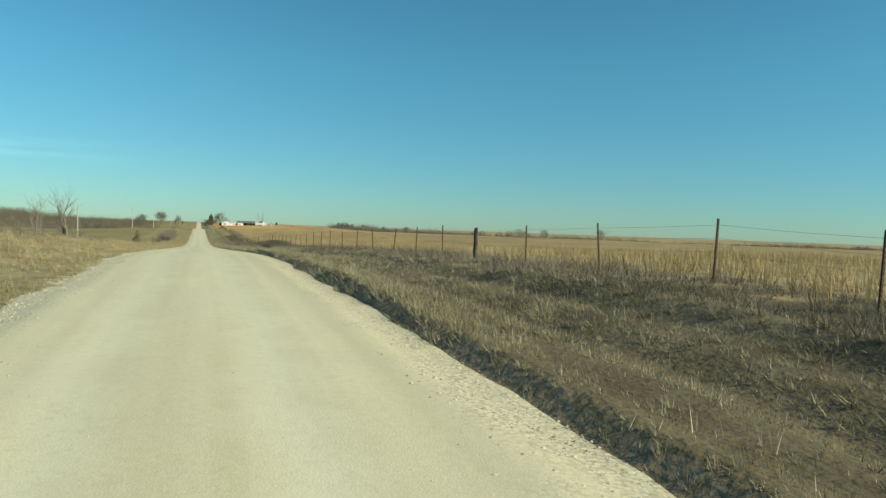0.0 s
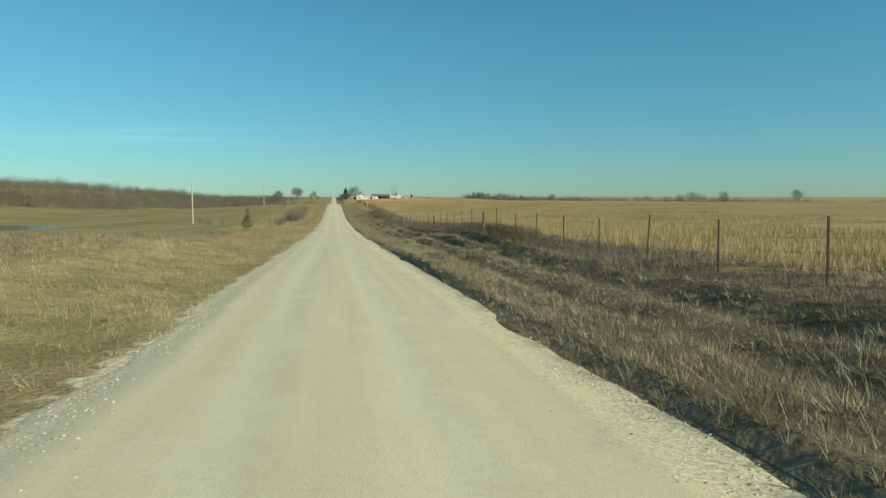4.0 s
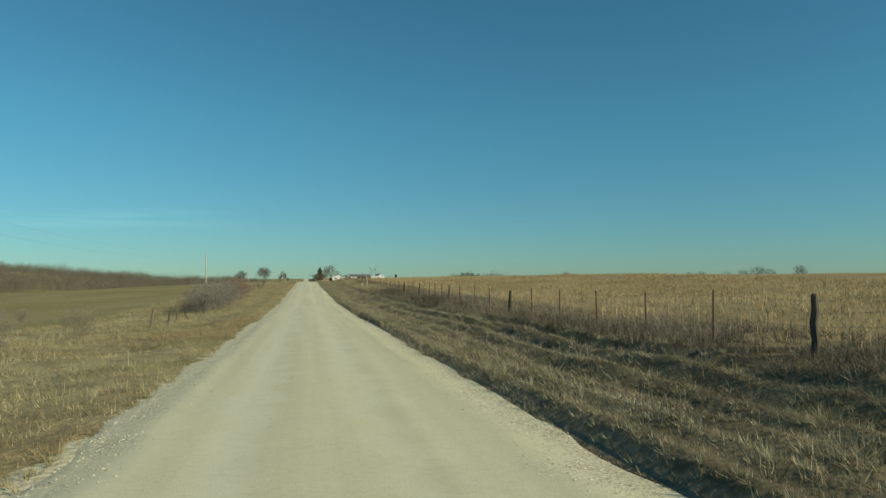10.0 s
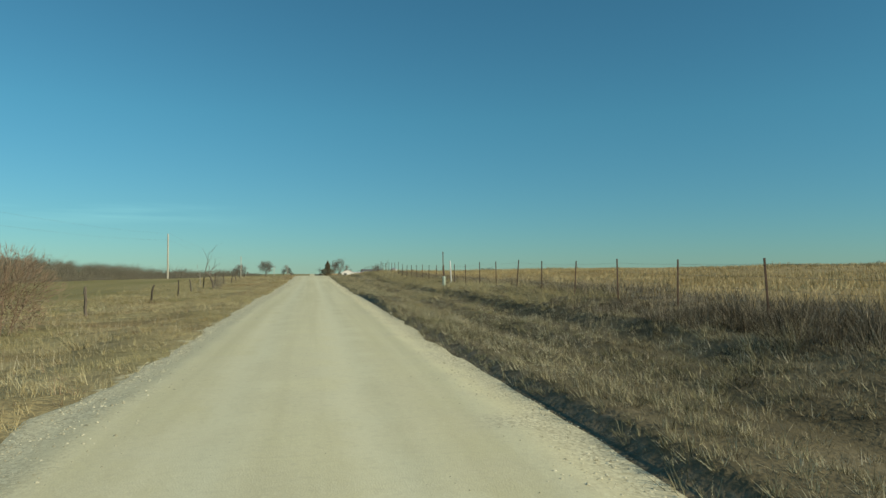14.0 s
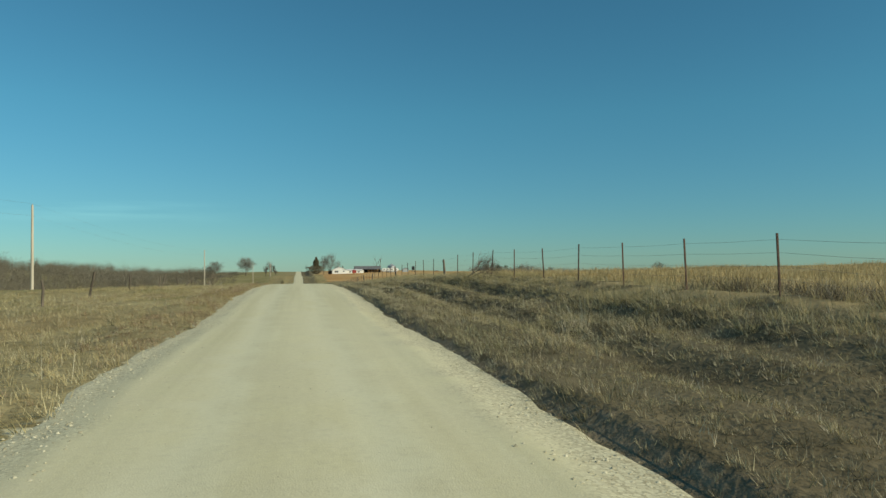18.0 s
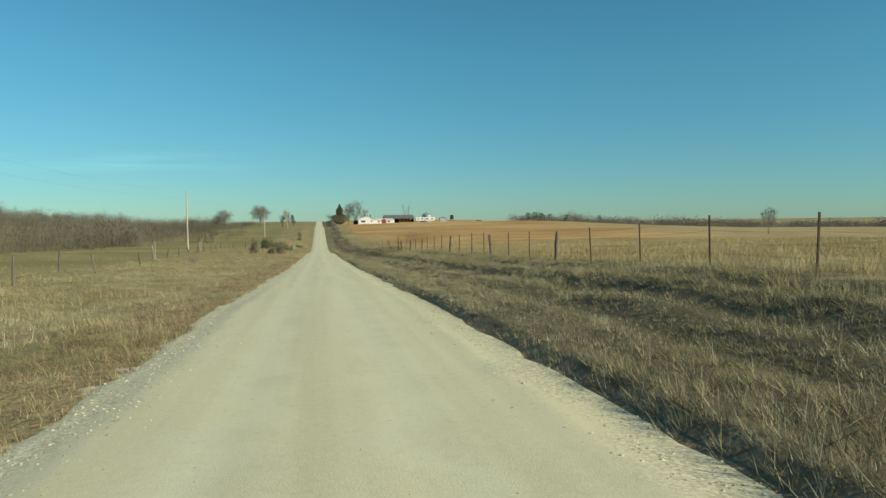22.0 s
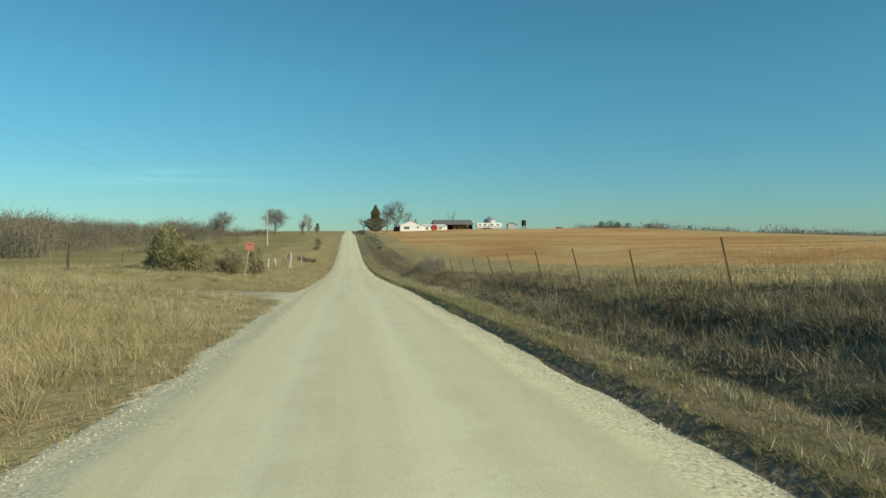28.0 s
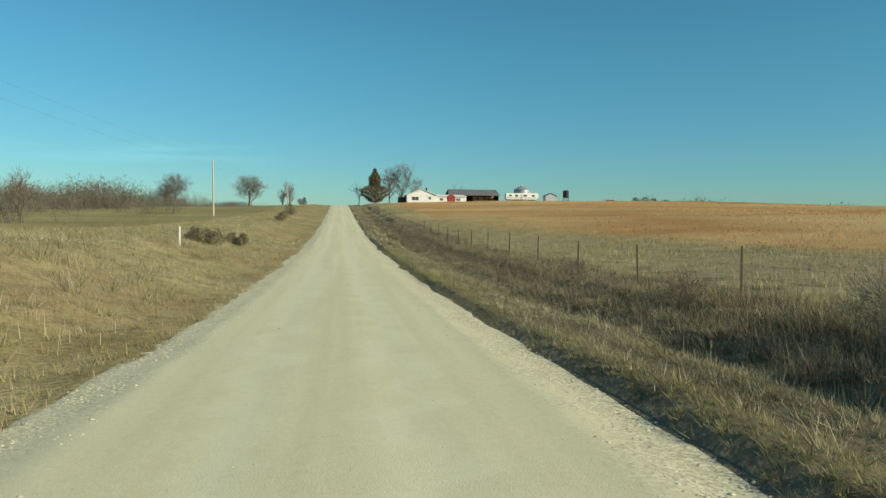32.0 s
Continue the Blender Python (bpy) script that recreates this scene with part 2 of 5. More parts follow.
def gravel_material():
    """Crushed limestone: fine chips, long streaks from the wheels, paler loose edges."""
    m = bpy.data.materials.new("limestone_gravel")
    m.use_nodes = True
    n, l = m.node_tree.nodes, m.node_tree.links
    b = n["Principled BSDF"]
    b.inputs["Roughness"].default_value, b.inputs["Specular IOR Level"].default_value = 0.95, 0.15
    tc, mp = n.new("ShaderNodeTexCoord"), n.new("ShaderNodeMapping")
    vec = tc.outputs["Object"]
    mp.inputs["Scale"].default_value = (2.2, 0.05, 1)
    l.new(vec, mp.inputs["Vector"])
    streak, mid, fine = node_noise(n, l, mp.outputs[0], 1.0, 5), node_noise(n, l, vec, 0.9, 5), node_noise(n, l, vec, 38.0, 5)
    v = n.new("ShaderNodeTexVoronoi")
    v.inputs["Scale"].default_value = 55.0
    l.new(vec, v.inputs["Vector"])
    c = node_mix(n, l, streak, (0.64, 0.585, 0.365), (0.74, 0.685, 0.45))
    c = node_mix(n, l, node_math(n, l, "MULTIPLY", mid, 0.35), c, (0.64, 0.58, 0.41))
    c = node_mix(n, l, node_math(n, l, "MULTIPLY", fine, 0.22), c, (0.46, 0.41, 0.29))
    sx = n.new("ShaderNodeSeparateXYZ")
    l.new(vec, sx.inputs[0])
    sway = node_math(n, l, "MULTIPLY", node_math(n, l, "SUBTRACT", mid, 0.5), 0.5)
    lane = node_math(n, l, "ADD", sx.outputs[0], sway)
    rim = node_step(n, l, node_math(n, l, "ABSOLUTE", lane, 0.0), 2.3, 0.28)
    cells, tone = n.new("ShaderNodeTexVoronoi"), n.new("ShaderNodeSeparateXYZ")
    cells.inputs["Scale"].default_value = 26.0
    l.new(vec, cells.inputs["Vector"])
    l.new(cells.outputs["Color"], tone.inputs[0])
    loose = node_mix(n, l, node_step(n, l, tone.outputs[2], 0.5, 0.5), (0.45, 0.40, 0.27), (0.78, 0.725, 0.51))
    # darker cell borders paint in the shaded gaps between loose stones
    loose = node_mix(n, l, node_step(n, l, cells.outputs["Distance"], 0.70, 0.10), loose, (0.33, 0.29, 0.195))
    worn = node_math(n, l, "ABSOLUTE", node_math(n, l, "SUBTRACT", node_math(n, l, "ABSOLUTE", node_math(n, l, "ADD", lane, 0.1), 0.0), 0.85), 0.0)
    worn = node_math(n, l, "SUBTRACT", 1.0, node_step(n, l, worn, 0.30, 0.22))
    c = node_mix(n, l, node_math(n, l, "MULTIPLY", worn, 0.5), c, (0.74, 0.70, 0.50))
    c = node_mix(n, l, node_math(n, l, "MULTIPLY", rim, 0.75), c, loose)
    c = node_mix(n, l, node_math(n, l, "MULTIPLY", node_step(n, l, tone.outputs[0], 0.75, 0.25), 0.08), c, (0.44, 0.395, 0.285))
    c = node_mix(n, l, node_math(n, l, "MULTIPLY", node_step(n, l, tone.outputs[1], 0.85, 0.12), 0.12), c, (0.84, 0.79, 0.60))
    pits = node_noise(n, l, vec, 9.0, 6, 0.52, 0.72)
    c = node_mix(n, l, node_math(n, l, "MULTIPLY", pits, 0.16), c, (0.42, 0.37, 0.26))
    l.new(c, b.inputs["Base Color"])
    bp = n.new("ShaderNodeBump")
    bp.inputs["Strength"].default_value, bp.inputs["Distance"].default_value = 0.22, 0.006
    l.new(v.outputs["Distance"], bp.inputs["Height"])
    l.new(bp.outputs[0], b.inputs["Normal"])
    return m


def drive_material():
    """Tan dirt, pale gravel towards the road and along one wheel track."""
    m = bpy.data.materials.new("drive_dirt")
    m.use_nodes = True
    n, l = m.node_tree.nodes, m.node_tree.links
    b = n["Principled BSDF"]
    b.inputs["Roughness"].default_value, b.inputs["Specular IOR Level"].default_value = 0.95, 0.1
    tc, sx = n.new("ShaderNodeTexCoord"), n.new("ShaderNodeSeparateXYZ")
    vec = tc.outputs["Object"]
    l.new(vec, sx.inputs[0])
    mid, fine = node_noise(n, l, vec, 0.8, 5), node_noise(n, l, vec, 30.0, 5)
    jig = node_math(n, l, "MULTIPLY", node_math(n, l, "SUBTRACT", mid, 0.5), 0.9)
    dirt = node_mix(n, l, node_noise(n, l, vec, 2.6, 6), (0.27, 0.21, 0.125), (0.47, 0.385, 0.245))
    chips = node_mix(n, l, fine, (0.68, 0.62, 0.43), (0.52, 0.465, 0.32))
    apron = node_step(n, l, node_math(n, l, "ADD", sx.outputs[0], jig), -3.7, 0.9)
    track = node_math(n, l, "ABSOLUTE", node_math(n, l, "ADD", node_math(n, l, "SUBTRACT", sx.outputs[1], 541.2), jig), 0.0)
    track = node_math(n, l, "SUBTRACT", 1.0, node_step(n, l, track, 0.75, 0.4))
    c = node_mix(n, l, node_math(n, l, "MAXIMUM", apron, node_math(n, l, "MULTIPLY", track, 0.45)), dirt, chips)
    l.new(c, b.inputs["Base Color"])
    bp = n.new("ShaderNodeBump")
    bp.inputs["Strength"].default_value, bp.inputs["Distance"].default_value = 0.25, 0.008
    l.new(fine, bp.inputs["Height"])
    l.new(bp.outputs[0], b.inputs["Normal"])
    return m


M_DRIVE = drive_material()
M_GROUND = ground_material()
M_GRAVEL = gravel_material()
M_STONE = material("gravel_stone", [(0.42, 0.375, 0.25), (0.60, 0.545, 0.375), (0.74, 0.685, 0.495)], scales=(3, 20), island=0.28, bump=0)
M_ROCK = material("dusty_rock", [(0.24, 0.21, 0.155), (0.39, 0.35, 0.265), (0.54, 0.49, 0.38)], scales=(6, 40), objects=0.2, bump=0.6, bump_scale=40)
M_TAN = material("dry_grass", [(0.25, 0.215, 0.095), (0.33, 0.285, 0.14), (0.43, 0.37, 0.205)], scales=(0.05, 0.6), island=0.1, bump=0, translucent=0.2)
M_GREY = material("grey_weeds", [(0.085, 0.068, 0.048), (0.18, 0.15, 0.105), (0.42, 0.36, 0.27)], scales=(0.14, 2.6), island=0.28, bump=0, translucent=0.2)
M_VERGE = material("verge_grass", [(0.14, 0.124, 0.068), (0.31, 0.275, 0.158), (0.60, 0.545, 0.375)], scales=(0.3, 2.6), island=0.34, bump=0, translucent=0.2, patches=VERGE_PATCHES)
M_MEADOW = material("meadow_thatch", [(0.28, 0.23, 0.11), (0.45, 0.38, 0.205), (0.63, 0.55, 0.35)], scales=(0.3, 2.6), island=0.26, bump=0, translucent=0.2, patches=MEADOW_PATCHES)
M_RUSSET = material("russet_weeds", [(0.16, 0.105, 0.06), (0.26, 0.175, 0.105), (0.40, 0.30, 0.20)], scales=(0.3, 2.6), island=0.25, bump=0, translucent=0.2)
# brown weeds, toned down further to carry shade at the fence foot
M_BROWN = material("brown_weeds", [(0.055, 0.044, 0.028), (0.12, 0.096, 0.062), (0.30, 0.25, 0.175)], scales=(0.14, 2.6), island=0.25, bump=0, translucent=0.15)
M_GOLD = material("golden_grass", [(0.33, 0.245, 0.11), (0.45, 0.35, 0.175), (0.57, 0.465, 0.265)], scales=(0.1, 1.0), island=0.18, bump=0, translucent=0.2)
M_RUST = material("rust_grass", [(0.45, 0.24, 0.095), (0.58, 0.355, 0.16), (0.68, 0.465, 0.235)], scales=(1.0, 2.5), island=0.1, bump=0, translucent=0.2, stretch=(0.012, 0.032, 1))
M_MARGIN = material("margin_grass", [(0.30, 0.25, 0.125), (0.40, 0.34, 0.18), (0.51, 0.44, 0.255)], scales=(0.1, 1.5), island=0.16, bump=0, translucent=0.2)
M_RIDGE = material("green_ridge_grass", [(0.17, 0.165, 0.062), (0.27, 0.255, 0.105), (0.42, 0.385, 0.20)], scales=(0.3, 3), island=0.25, bump=0, translucent=0.2)
M_CORN = material("corn_stubble", [(0.28, 0.20, 0.085), (0.44, 0.34, 0.17), (0.58, 0.475, 0.28)], scales=(0.1, 1.0), island=0.2, bump=0, translucent=0.15)
M_BARK = material("bare_bark", [(0.09, 0.07, 0.05), (0.17, 0.135, 0.105), (0.26, 0.215, 0.17)], scales=(2, 20), island=0.12, bump=0)
M_WOODS = material("bare_woods", [(0.10, 0.09, 0.067), (0.15, 0.134, 0.10), (0.215, 0.192, 0.147)], scales=(0.02, 0.12), island=0.1, bump=0)
# paler copy of bare_woods: the haze of distance is put into its colour
M_HAZED_WOODS = material("haze_paled_woods", [(0.15, 0.135, 0.11), (0.21, 0.19, 0.158), (0.28, 0.255, 0.21)], scales=(0.02, 0.12), island=0.08, bump=0)
M_STALK = material("pale_stalks", [(0.42, 0.36, 0.24), (0.56, 0.49, 0.35), (0.68, 0.61, 0.46)], scales=(0.15, 1.5), island=0.2, bump=0, translucent=0.2)
M_DEAD = material("dead_wood", [(0.18, 0.155, 0.125), (0.32, 0.285, 0.235), (0.46, 0.415, 0.355)], scales=(2, 25), bump=0.5, bump_scale=30, stretch=(1, 1, 0.2))
M_SNAG = material("grey_snag_wood", [(0.13, 0.11, 0.088), (0.22, 0.192, 0.156), (0.32, 0.285, 0.24)], scales=(2, 25), bump=0.4, bump_scale=30, stretch=(1, 1, 0.2))
M_CEDAR = material("cedar_needles", [(0.22, 0.20, 0.095), (0.345, 0.315, 0.155), (0.47, 0.43, 0.235)], scales=(0.8, 6), island=0.25, bump=0, translucent=0.45)
M_CEDAR_RUST = material("winter_cedar", [(0.22, 0.19, 0.112), (0.35, 0.305, 0.19), (0.48, 0.42, 0.275)], scales=(0.8, 6), island=0.3, bump=0, translucent=0.45)
M_FIR = material("dark_evergreen", [(0.03, 0.035, 0.018), (0.055, 0.06, 0.03), (0.09, 0.09, 0.05)], scales=(0.8, 6), island=0.2, bump=0, translucent=0.15)
M_BRUSH = material("olive_brush", [(0.16, 0.14, 0.075), (0.27, 0.24, 0.14), (0.40, 0.36, 0.23)], scales=(0.6, 6), island=0.22, bump=0)
M_CEDAR_DARK = material("dark_winter_cedar", [(0.15, 0.125, 0.078), (0.25, 0.212, 0.132), (0.36, 0.31, 0.20)], scales=(0.8, 6), island=0.25, bump=0, translucent=0.35)
M_TWIG = material("grey_twigs", [(0.135, 0.119, 0.092), (0.23, 0.206, 0.165), (0.345, 0.315, 0.258)], scales=(0.4, 6), island=0.2, bump=0)
M_POST = material("rusty_steel", [(0.035, 0.024, 0.018), (0.07, 0.042, 0.03), (0.12, 0.072, 0.05)], scales=(4, 40), bump=0.3, objects=0.1, rough=0.75)
M_WOOD = material("weathered_post", [(0.05, 0.04, 0.03), (0.13, 0.105, 0.08), (0.22, 0.18, 0.14)], scales=(3, 30), bump=0.7, bump_scale=35, objects=0.12, stretch=(1, 1, 0.15))
M_POLE = material("pale_pole_wood", [(0.38, 0.33, 0.26), (0.52, 0.46, 0.37), (0.62, 0.56, 0.46)], scales=(3, 30), bump=0.4, stretch=(1, 1, 0.1))
M_WIRE = material("galvanised_wire", [(0.16, 0.15, 0.14), (0.28, 0.26, 0.24)], metal=0.6, rough=0.6, bump=0)
M_WHITE = material("white_paint", [(0.62, 0.61, 0.58), (0.78, 0.77, 0.74), (0.84, 0.83, 0.80)], scales=(0.6, 8), bump=0.1, rough=0.6)
M_ROOF = material("dark_roof", [(0.10, 0.10, 0.105), (0.15, 0.15, 0.155), (0.20, 0.20, 0.205)], scales=(0.5, 8), bump=0.3, rough=0.7)
M_DARK = material("shed_shadow_wood", [(0.04, 0.032, 0.026), (0.09, 0.07, 0.055)], scales=(1, 12), bump=0.3)
M_METAL = material("galvanised_sheet", [(0.36, 0.38, 0.39), (0.50, 0.52, 0.53)], scales=(1, 10), metal=0.5, rough=0.5, bump=0.1)
M_GLASS = material("window_glass", [(0.05, 0.06, 0.07), (0.08, 0.09, 0.10)], rough=0.1, bump=0, spec=0.6)
M_RED = material("red_paint", [(0.25, 0.035, 0.03), (0.36, 0.06, 0.045)], scales=(2, 12), rough=0.6, bump=0.1)
M_BLACK = material("black_plastic", [(0.015, 0.015, 0.016), (0.03, 0.03, 0.03)], rough=0.5, bump=0.1)
M_ORANGE = material("faded_orange_board", [(0.50, 0.20, 0.12), (0.60, 0.27, 0.17)], scales=(3, 25), rough=0.6, bump=0.1)
M_WATER = material("pond_water", [(0.02, 0.04, 0.06), (0.04, 0.07, 0.09)], rough=0.06, bump=0.15, bump_scale=3, spec=0.6)
M_GREEN = material("pale_green_plastic", [(0.42, 0.48, 0.38), (0.52, 0.57, 0.47)], rough=0.5, bump=0.05)


# ---------------------------------------------------------------- the lie of the land
def spline(q, keys, values):
    """Smooth interpolation on even or uneven keys."""
    q, keys, values = np.asarray(q, float), np.asarray(keys, float), np.asarray(values, float)
    i = np.clip(np.searchsorted(keys, q) - 1, 0, len(keys) - 2)
    f = np.clip((q - keys[i]) / (keys[i + 1] - keys[i]), 0, 1)
    g = np.gradient(values, keys)
    h = keys[i + 1] - keys[i]
    return ((2 * f**3 - 3 * f**2 + 1) * values[i] + (f**3 - 2 * f**2 + f) * h * g[i] + (3 * f**2 - 2 * f**3) * values[i + 1] + (f**3 - f**2) * h * g[i + 1])


ROAD_KEYS = [-400.0, -60.0] + ROAD_Y + [1060, 1120, 1300, 2000, 5000]
ROAD_VALUES = [-3.0, -1.6] + ROAD_Z + [-1.5, -0.5, -1.5, -5.0, -5.0]
LAND_Y = [-200, 0, 80, 150, 220, 300, 350, 420, 500, 580, 660, 750, 860, 1000, 1500, 4000]
RIGHT_X = [2.8, 2.98, 3.3, 6.0, 7.5, 9.5, 11.5, 25, 60, 130, 300, 700, 3000]
LEFT_X = [2.8, 4.0, 6.0, 9.0, 15, 34, 100, 250, 600, 3000]
FENCE_Y = [0, 42, 50, 58, 66, 90, 98, 104, 110, 116, 133, 140, 160, 165, 171, 178, 180, 200, 205, 215, 225, 235, 250, 297, 300, 305, 320, 331, 338, 346, 350, 370, 380, 391, 395, 420, 430, 440, 450, 465, 474, 480, 495, 501, 505, 507, 520, 530, 531, 555, 560, 575, 590, 600, 602, 640, 660, 800, 1000]
FENCE_Z = [0.2, 0.15, 0.2, 0.24, 0.36, 0.31, 0.48, 1.01, 1.14, 1.06, 0.82, 0.72, 0.49, 0.43, 0.32, 0.03, 0.0, 0.04, 0.15, 0.4, 0.45, 0.48, 0.47, 0.6, 0.54, 0.46, 0.46, 0.84, 0.89, 0.74, 0.75, 0.55, 0.71, 0.63, 0.64, 0.81, 0.9, 0.94, 1.1, 1.19, 1.03, 1.05, 1.05, 1.4, 1.3, 1.21, 0.93, 0.66, 0.64, 0.45, 0.39, 0.19, 0.12, -0.07, -0.1, -0.03, 0.04, 0.6, 0.8]
RIGHT_FAR = {25: [.3, .3, .3, .8, .8, .8, .7, .9, 1.3, .8, .8, 1.2, 1.4, 1, 0, 0],
             60: [.3, .2, .3, 1.0, 1.8, 2.2, 1.6, 1.5, 1.9, 2.5, 3.0, 2.6, 2.3, 2, 0, 0],
             130: [0, 0, 0, 1.0, 2.4, 2.8, 1.2, 1.0, 1.2, 2.4, 3.2, 3.3, 2.5, 1, 0, 0],
             300: [-1, -1, -1, 0, 1.5, 1.5, .2, -1, -1, -.5, -.8, -1.6, -4, -7, -4, 0],
             700: [-3, -3, -3, -2, 0, 0, -2, -3, -2, -1.5, -3, -5.5, -9, -10, -4, 0],
             3000: [-3, -3, -3, -2, -1, 0, -1, -2, -1, 0, 1, 1, 0, 0, 0, 0]}
LEFT_FAR = {9: [.4, .4, .65, .1, -.5, -.5, -.3, -.1, .2, 1.35, 1.05, .2, .2, 0, 0, 0],
            15: [.7, .7, .95, .1, -.9, -.9, -.5, 0, .5, 1.6, 1.2, -.2, 0, 0, 0, 0],
            34: [.6, .6, .6, -1.0, -2.3, -1.9, -1.2, 0, 1.2, 1.4, .6, -1.3, -.6, .3, 0, 0],
            100: [-3, -3, -2.8, -2.4, -2.6, -4, -4, -3.2, -.5, .8, .6, -.2, -1.8, -1, -1, 0],
            250: [-1, 0, 0, 1, 2, 5, 7, 9, 12, 16, 17, 15, 8, 1, -2, 0],
            600: [9, 13, 17.5, 22.5, 22.5, 22, 22, 21.5, 21, 20.5, 20.5, 20.5, 20, 19, 17, 0],
            3000: [0, 0, 0, 0, 0, 0, 0, 0, 0, 0, 0, 0, 0, 0, 0, 0]}
DRIVE_Y = 542.8


def road_z(y):
    return spline(y, ROAD_KEYS, ROAD_VALUES)


def wobble(x, y, s, seed):
    """Cheap smooth noise about -1 to 1."""
    a = seed * 1.7
    return (np.sin(x / s * 1.31 + y / s * 0.72 + a) + np.sin(x / s * -0.83 + y / s * 1.17 + 2.1 * a) + np.sin(x / s * 2.17 + y / s * -1.91 + 0.7 * a) * 0.6 + np.sin(y / s * 2.9 + x / s * 0.4 + a * 3) * 0.5) / 2.4


def drive_sides(ax):
    """Where the side drive begins and ends along the road, at a distance ax to its side."""
    return DRIVE_Y - 2.6 - 4.9 * np.clip((5.4 - ax) / 2.6, 0, 1) ** 1.3, DRIVE_Y + 2.8 + 0.05 * ax - 2.2 * np.clip((4.9 - ax) / 2.0, 0, 1)


def land_z(x, y):
    """Height of the ground at arrays x, y (the road's bed included)."""
    x, y = np.broadcast_arrays(np.asarray(x, float), np.asarray(y, float))
    ax = np.abs(x)
    base = road_z(y)
    fence = np.interp(y, FENCE_Y, FENCE_Z)
    ditch = np.interp(y, [250, 330, 480, 510], [-0.36, -0.12, -0.12, -0.5]) + 0.10 * wobble(x * 0, y, 31, 3)
    right = [-0.045 + 0 * y, -0.045 + 0 * y, np.interp(y, [300, 330], [0.15, 0.12]) + 0.07 * wobble(x * 0, y, 7, 21), 0.75 * ditch, ditch * 0.55 + 0.2 * fence, 0.6 * fence, fence] + [np.interp(y, LAND_Y, RIGHT_FAR[k]) for k in RIGHT_X[7:]]
    lefts = [np.interp(y, LAND_Y, LEFT_FAR[k]) for k in LEFT_X[3:]]
    left = [-0.045 + 0 * y, -0.03 + 0 * y, -0.12 + 0.45 * lefts[0]] + lefts
    out = np.zeros(x.shape)
    for side, keys, vals in ((1, RIGHT_X, right), (-1, LEFT_X, left)):
        on = (x * side) >= keys[0]
        v = np.stack(vals)
        i = np.clip(np.searchsorted(keys, ax) - 1, 0, len(keys) - 2)
        k = np.asarray(keys, float)
        f = np.clip((ax - k[i]) / (k[i + 1] - k[i]), 0, 1)
        f = f * f * (3 - 2 * f) * 0.5 + f * 0.5
        a, b = np.take_along_axis(v, i[None], 0)[0], np.take_along_axis(v, (i + 1)[None], 0)[0]
        out = np.where(on, a + (b - a) * f, out)
    rough = np.clip((ax - 3.2) / 2, 0, 1)
    out = out + rough * (0.06 * wobble(x, y, 1.3, 1) + 0.10 * wobble(x, y, 5.0, 2)) + np.clip((ax - 30) / 60, 0, 1) * 0.35 * wobble(x, y, 43, 5)
    verge = np.clip((x - 3.4) / 0.8, 0, 1) * np.clip((11.0 - x) / 1.5, 0, 1)
    ruts = np.sin(x * np.where((y > 95) & (y < 250), 4.8, 2.9) + 1.6 * wobble(x * 0, y, 23, 7)) * (0.75 + 0.35 * wobble(x, y * 0.4, 3.4, 15)) + 0.35 * wobble(x * 1.0, y * 0.4, 0.75, 16)
    out = out + verge * np.interp(y, [0, 70, 100, 198, 222, 335, 342, 366, 376, 480, 510], [0.07, 0.09, 0.17, 0.15, 0.07, 0.08, 0.18, 0.18, 0.08, 0.08, 0.10]) * ruts + (x < -3.2) * 0.06 * wobble(x, y, 0.9, 17)
    # the side drive lies level with the road
    near, far = drive_sides(ax)
    drive = np.clip(1 - np.maximum(near - y, y - far) / 3.5, 0, 1) * (x < 0) * np.clip((22 - ax) / 9, 0, 1)
    out = out * (1 - drive) + drive * (0.01 * ax - 0.03)
    pond = np.clip(1.35 - np.hypot((x + 93) / 24, (y - 250) / 16), 0, 1)
    out = out * (1 - pond) + pond * (-7.3 - base)
    return base + out


def z_at(x, y):
    return float(land_z(np.array([x]), np.array([y]))[0])


def grid_mesh(name, xs, ys, z, mat):
    nx, ny = len(xs), len(ys)
    X, Y = np.meshgrid(xs, ys)
    co = np.stack([X, Y, z], -1).reshape(-1, 3)
    a = (np.arange(ny - 1)[:, None] * nx + np.arange(nx - 1)[None]).ravel()
    quads = np.stack([a, a + 1, a + nx + 1, a + nx], 1)
    return raw_mesh(name, co, quads, mat, smooth=True)


def raw_mesh(name, co, faces, mat, smooth=False):
    me = bpy.data.meshes.new(name)
    k = faces.shape[1]
    me.vertices.add(len(co))
    me.vertices.foreach_set("co", np.ascontiguousarray(co, np.float32).ravel())
    me.loops.add(faces.size)
    me.loops.foreach_set("vertex_index", np.ascontiguousarray(faces, np.int32).ravel())
    me.polygons.add(len(faces))
    me.polygons.foreach_set("loop_start", np.arange(0, faces.size, k, dtype=np.int32))
    if smooth:
        me.polygons.foreach_set("use_smooth", np.ones(len(faces), bool))
    me.materials.append(mat)
    me.update()
    me.validate()
    return me


def part(name, data, mat, parent=None, label=""):
    """One mesh object under a thing; data: a bmesh or a mesh."""
    if isinstance(data, bmesh.types.BMesh):
        me = bpy.data.meshes.new(name)
        data.to_mesh(me)
        data.free()
        me.materials.append(mat)
    else:
        me = data
    ob = new(name, me)
    ob.parent = parent
    if label:
        ob["label"] = label
    return ob


def axis_steps(stops):
    """Coordinates from (from, to, step) rows."""
    out = []
    for a, b, s in stops:
        out += list(np.arange(a, b, s))
    return np.array(out + [stops[-1][1]])


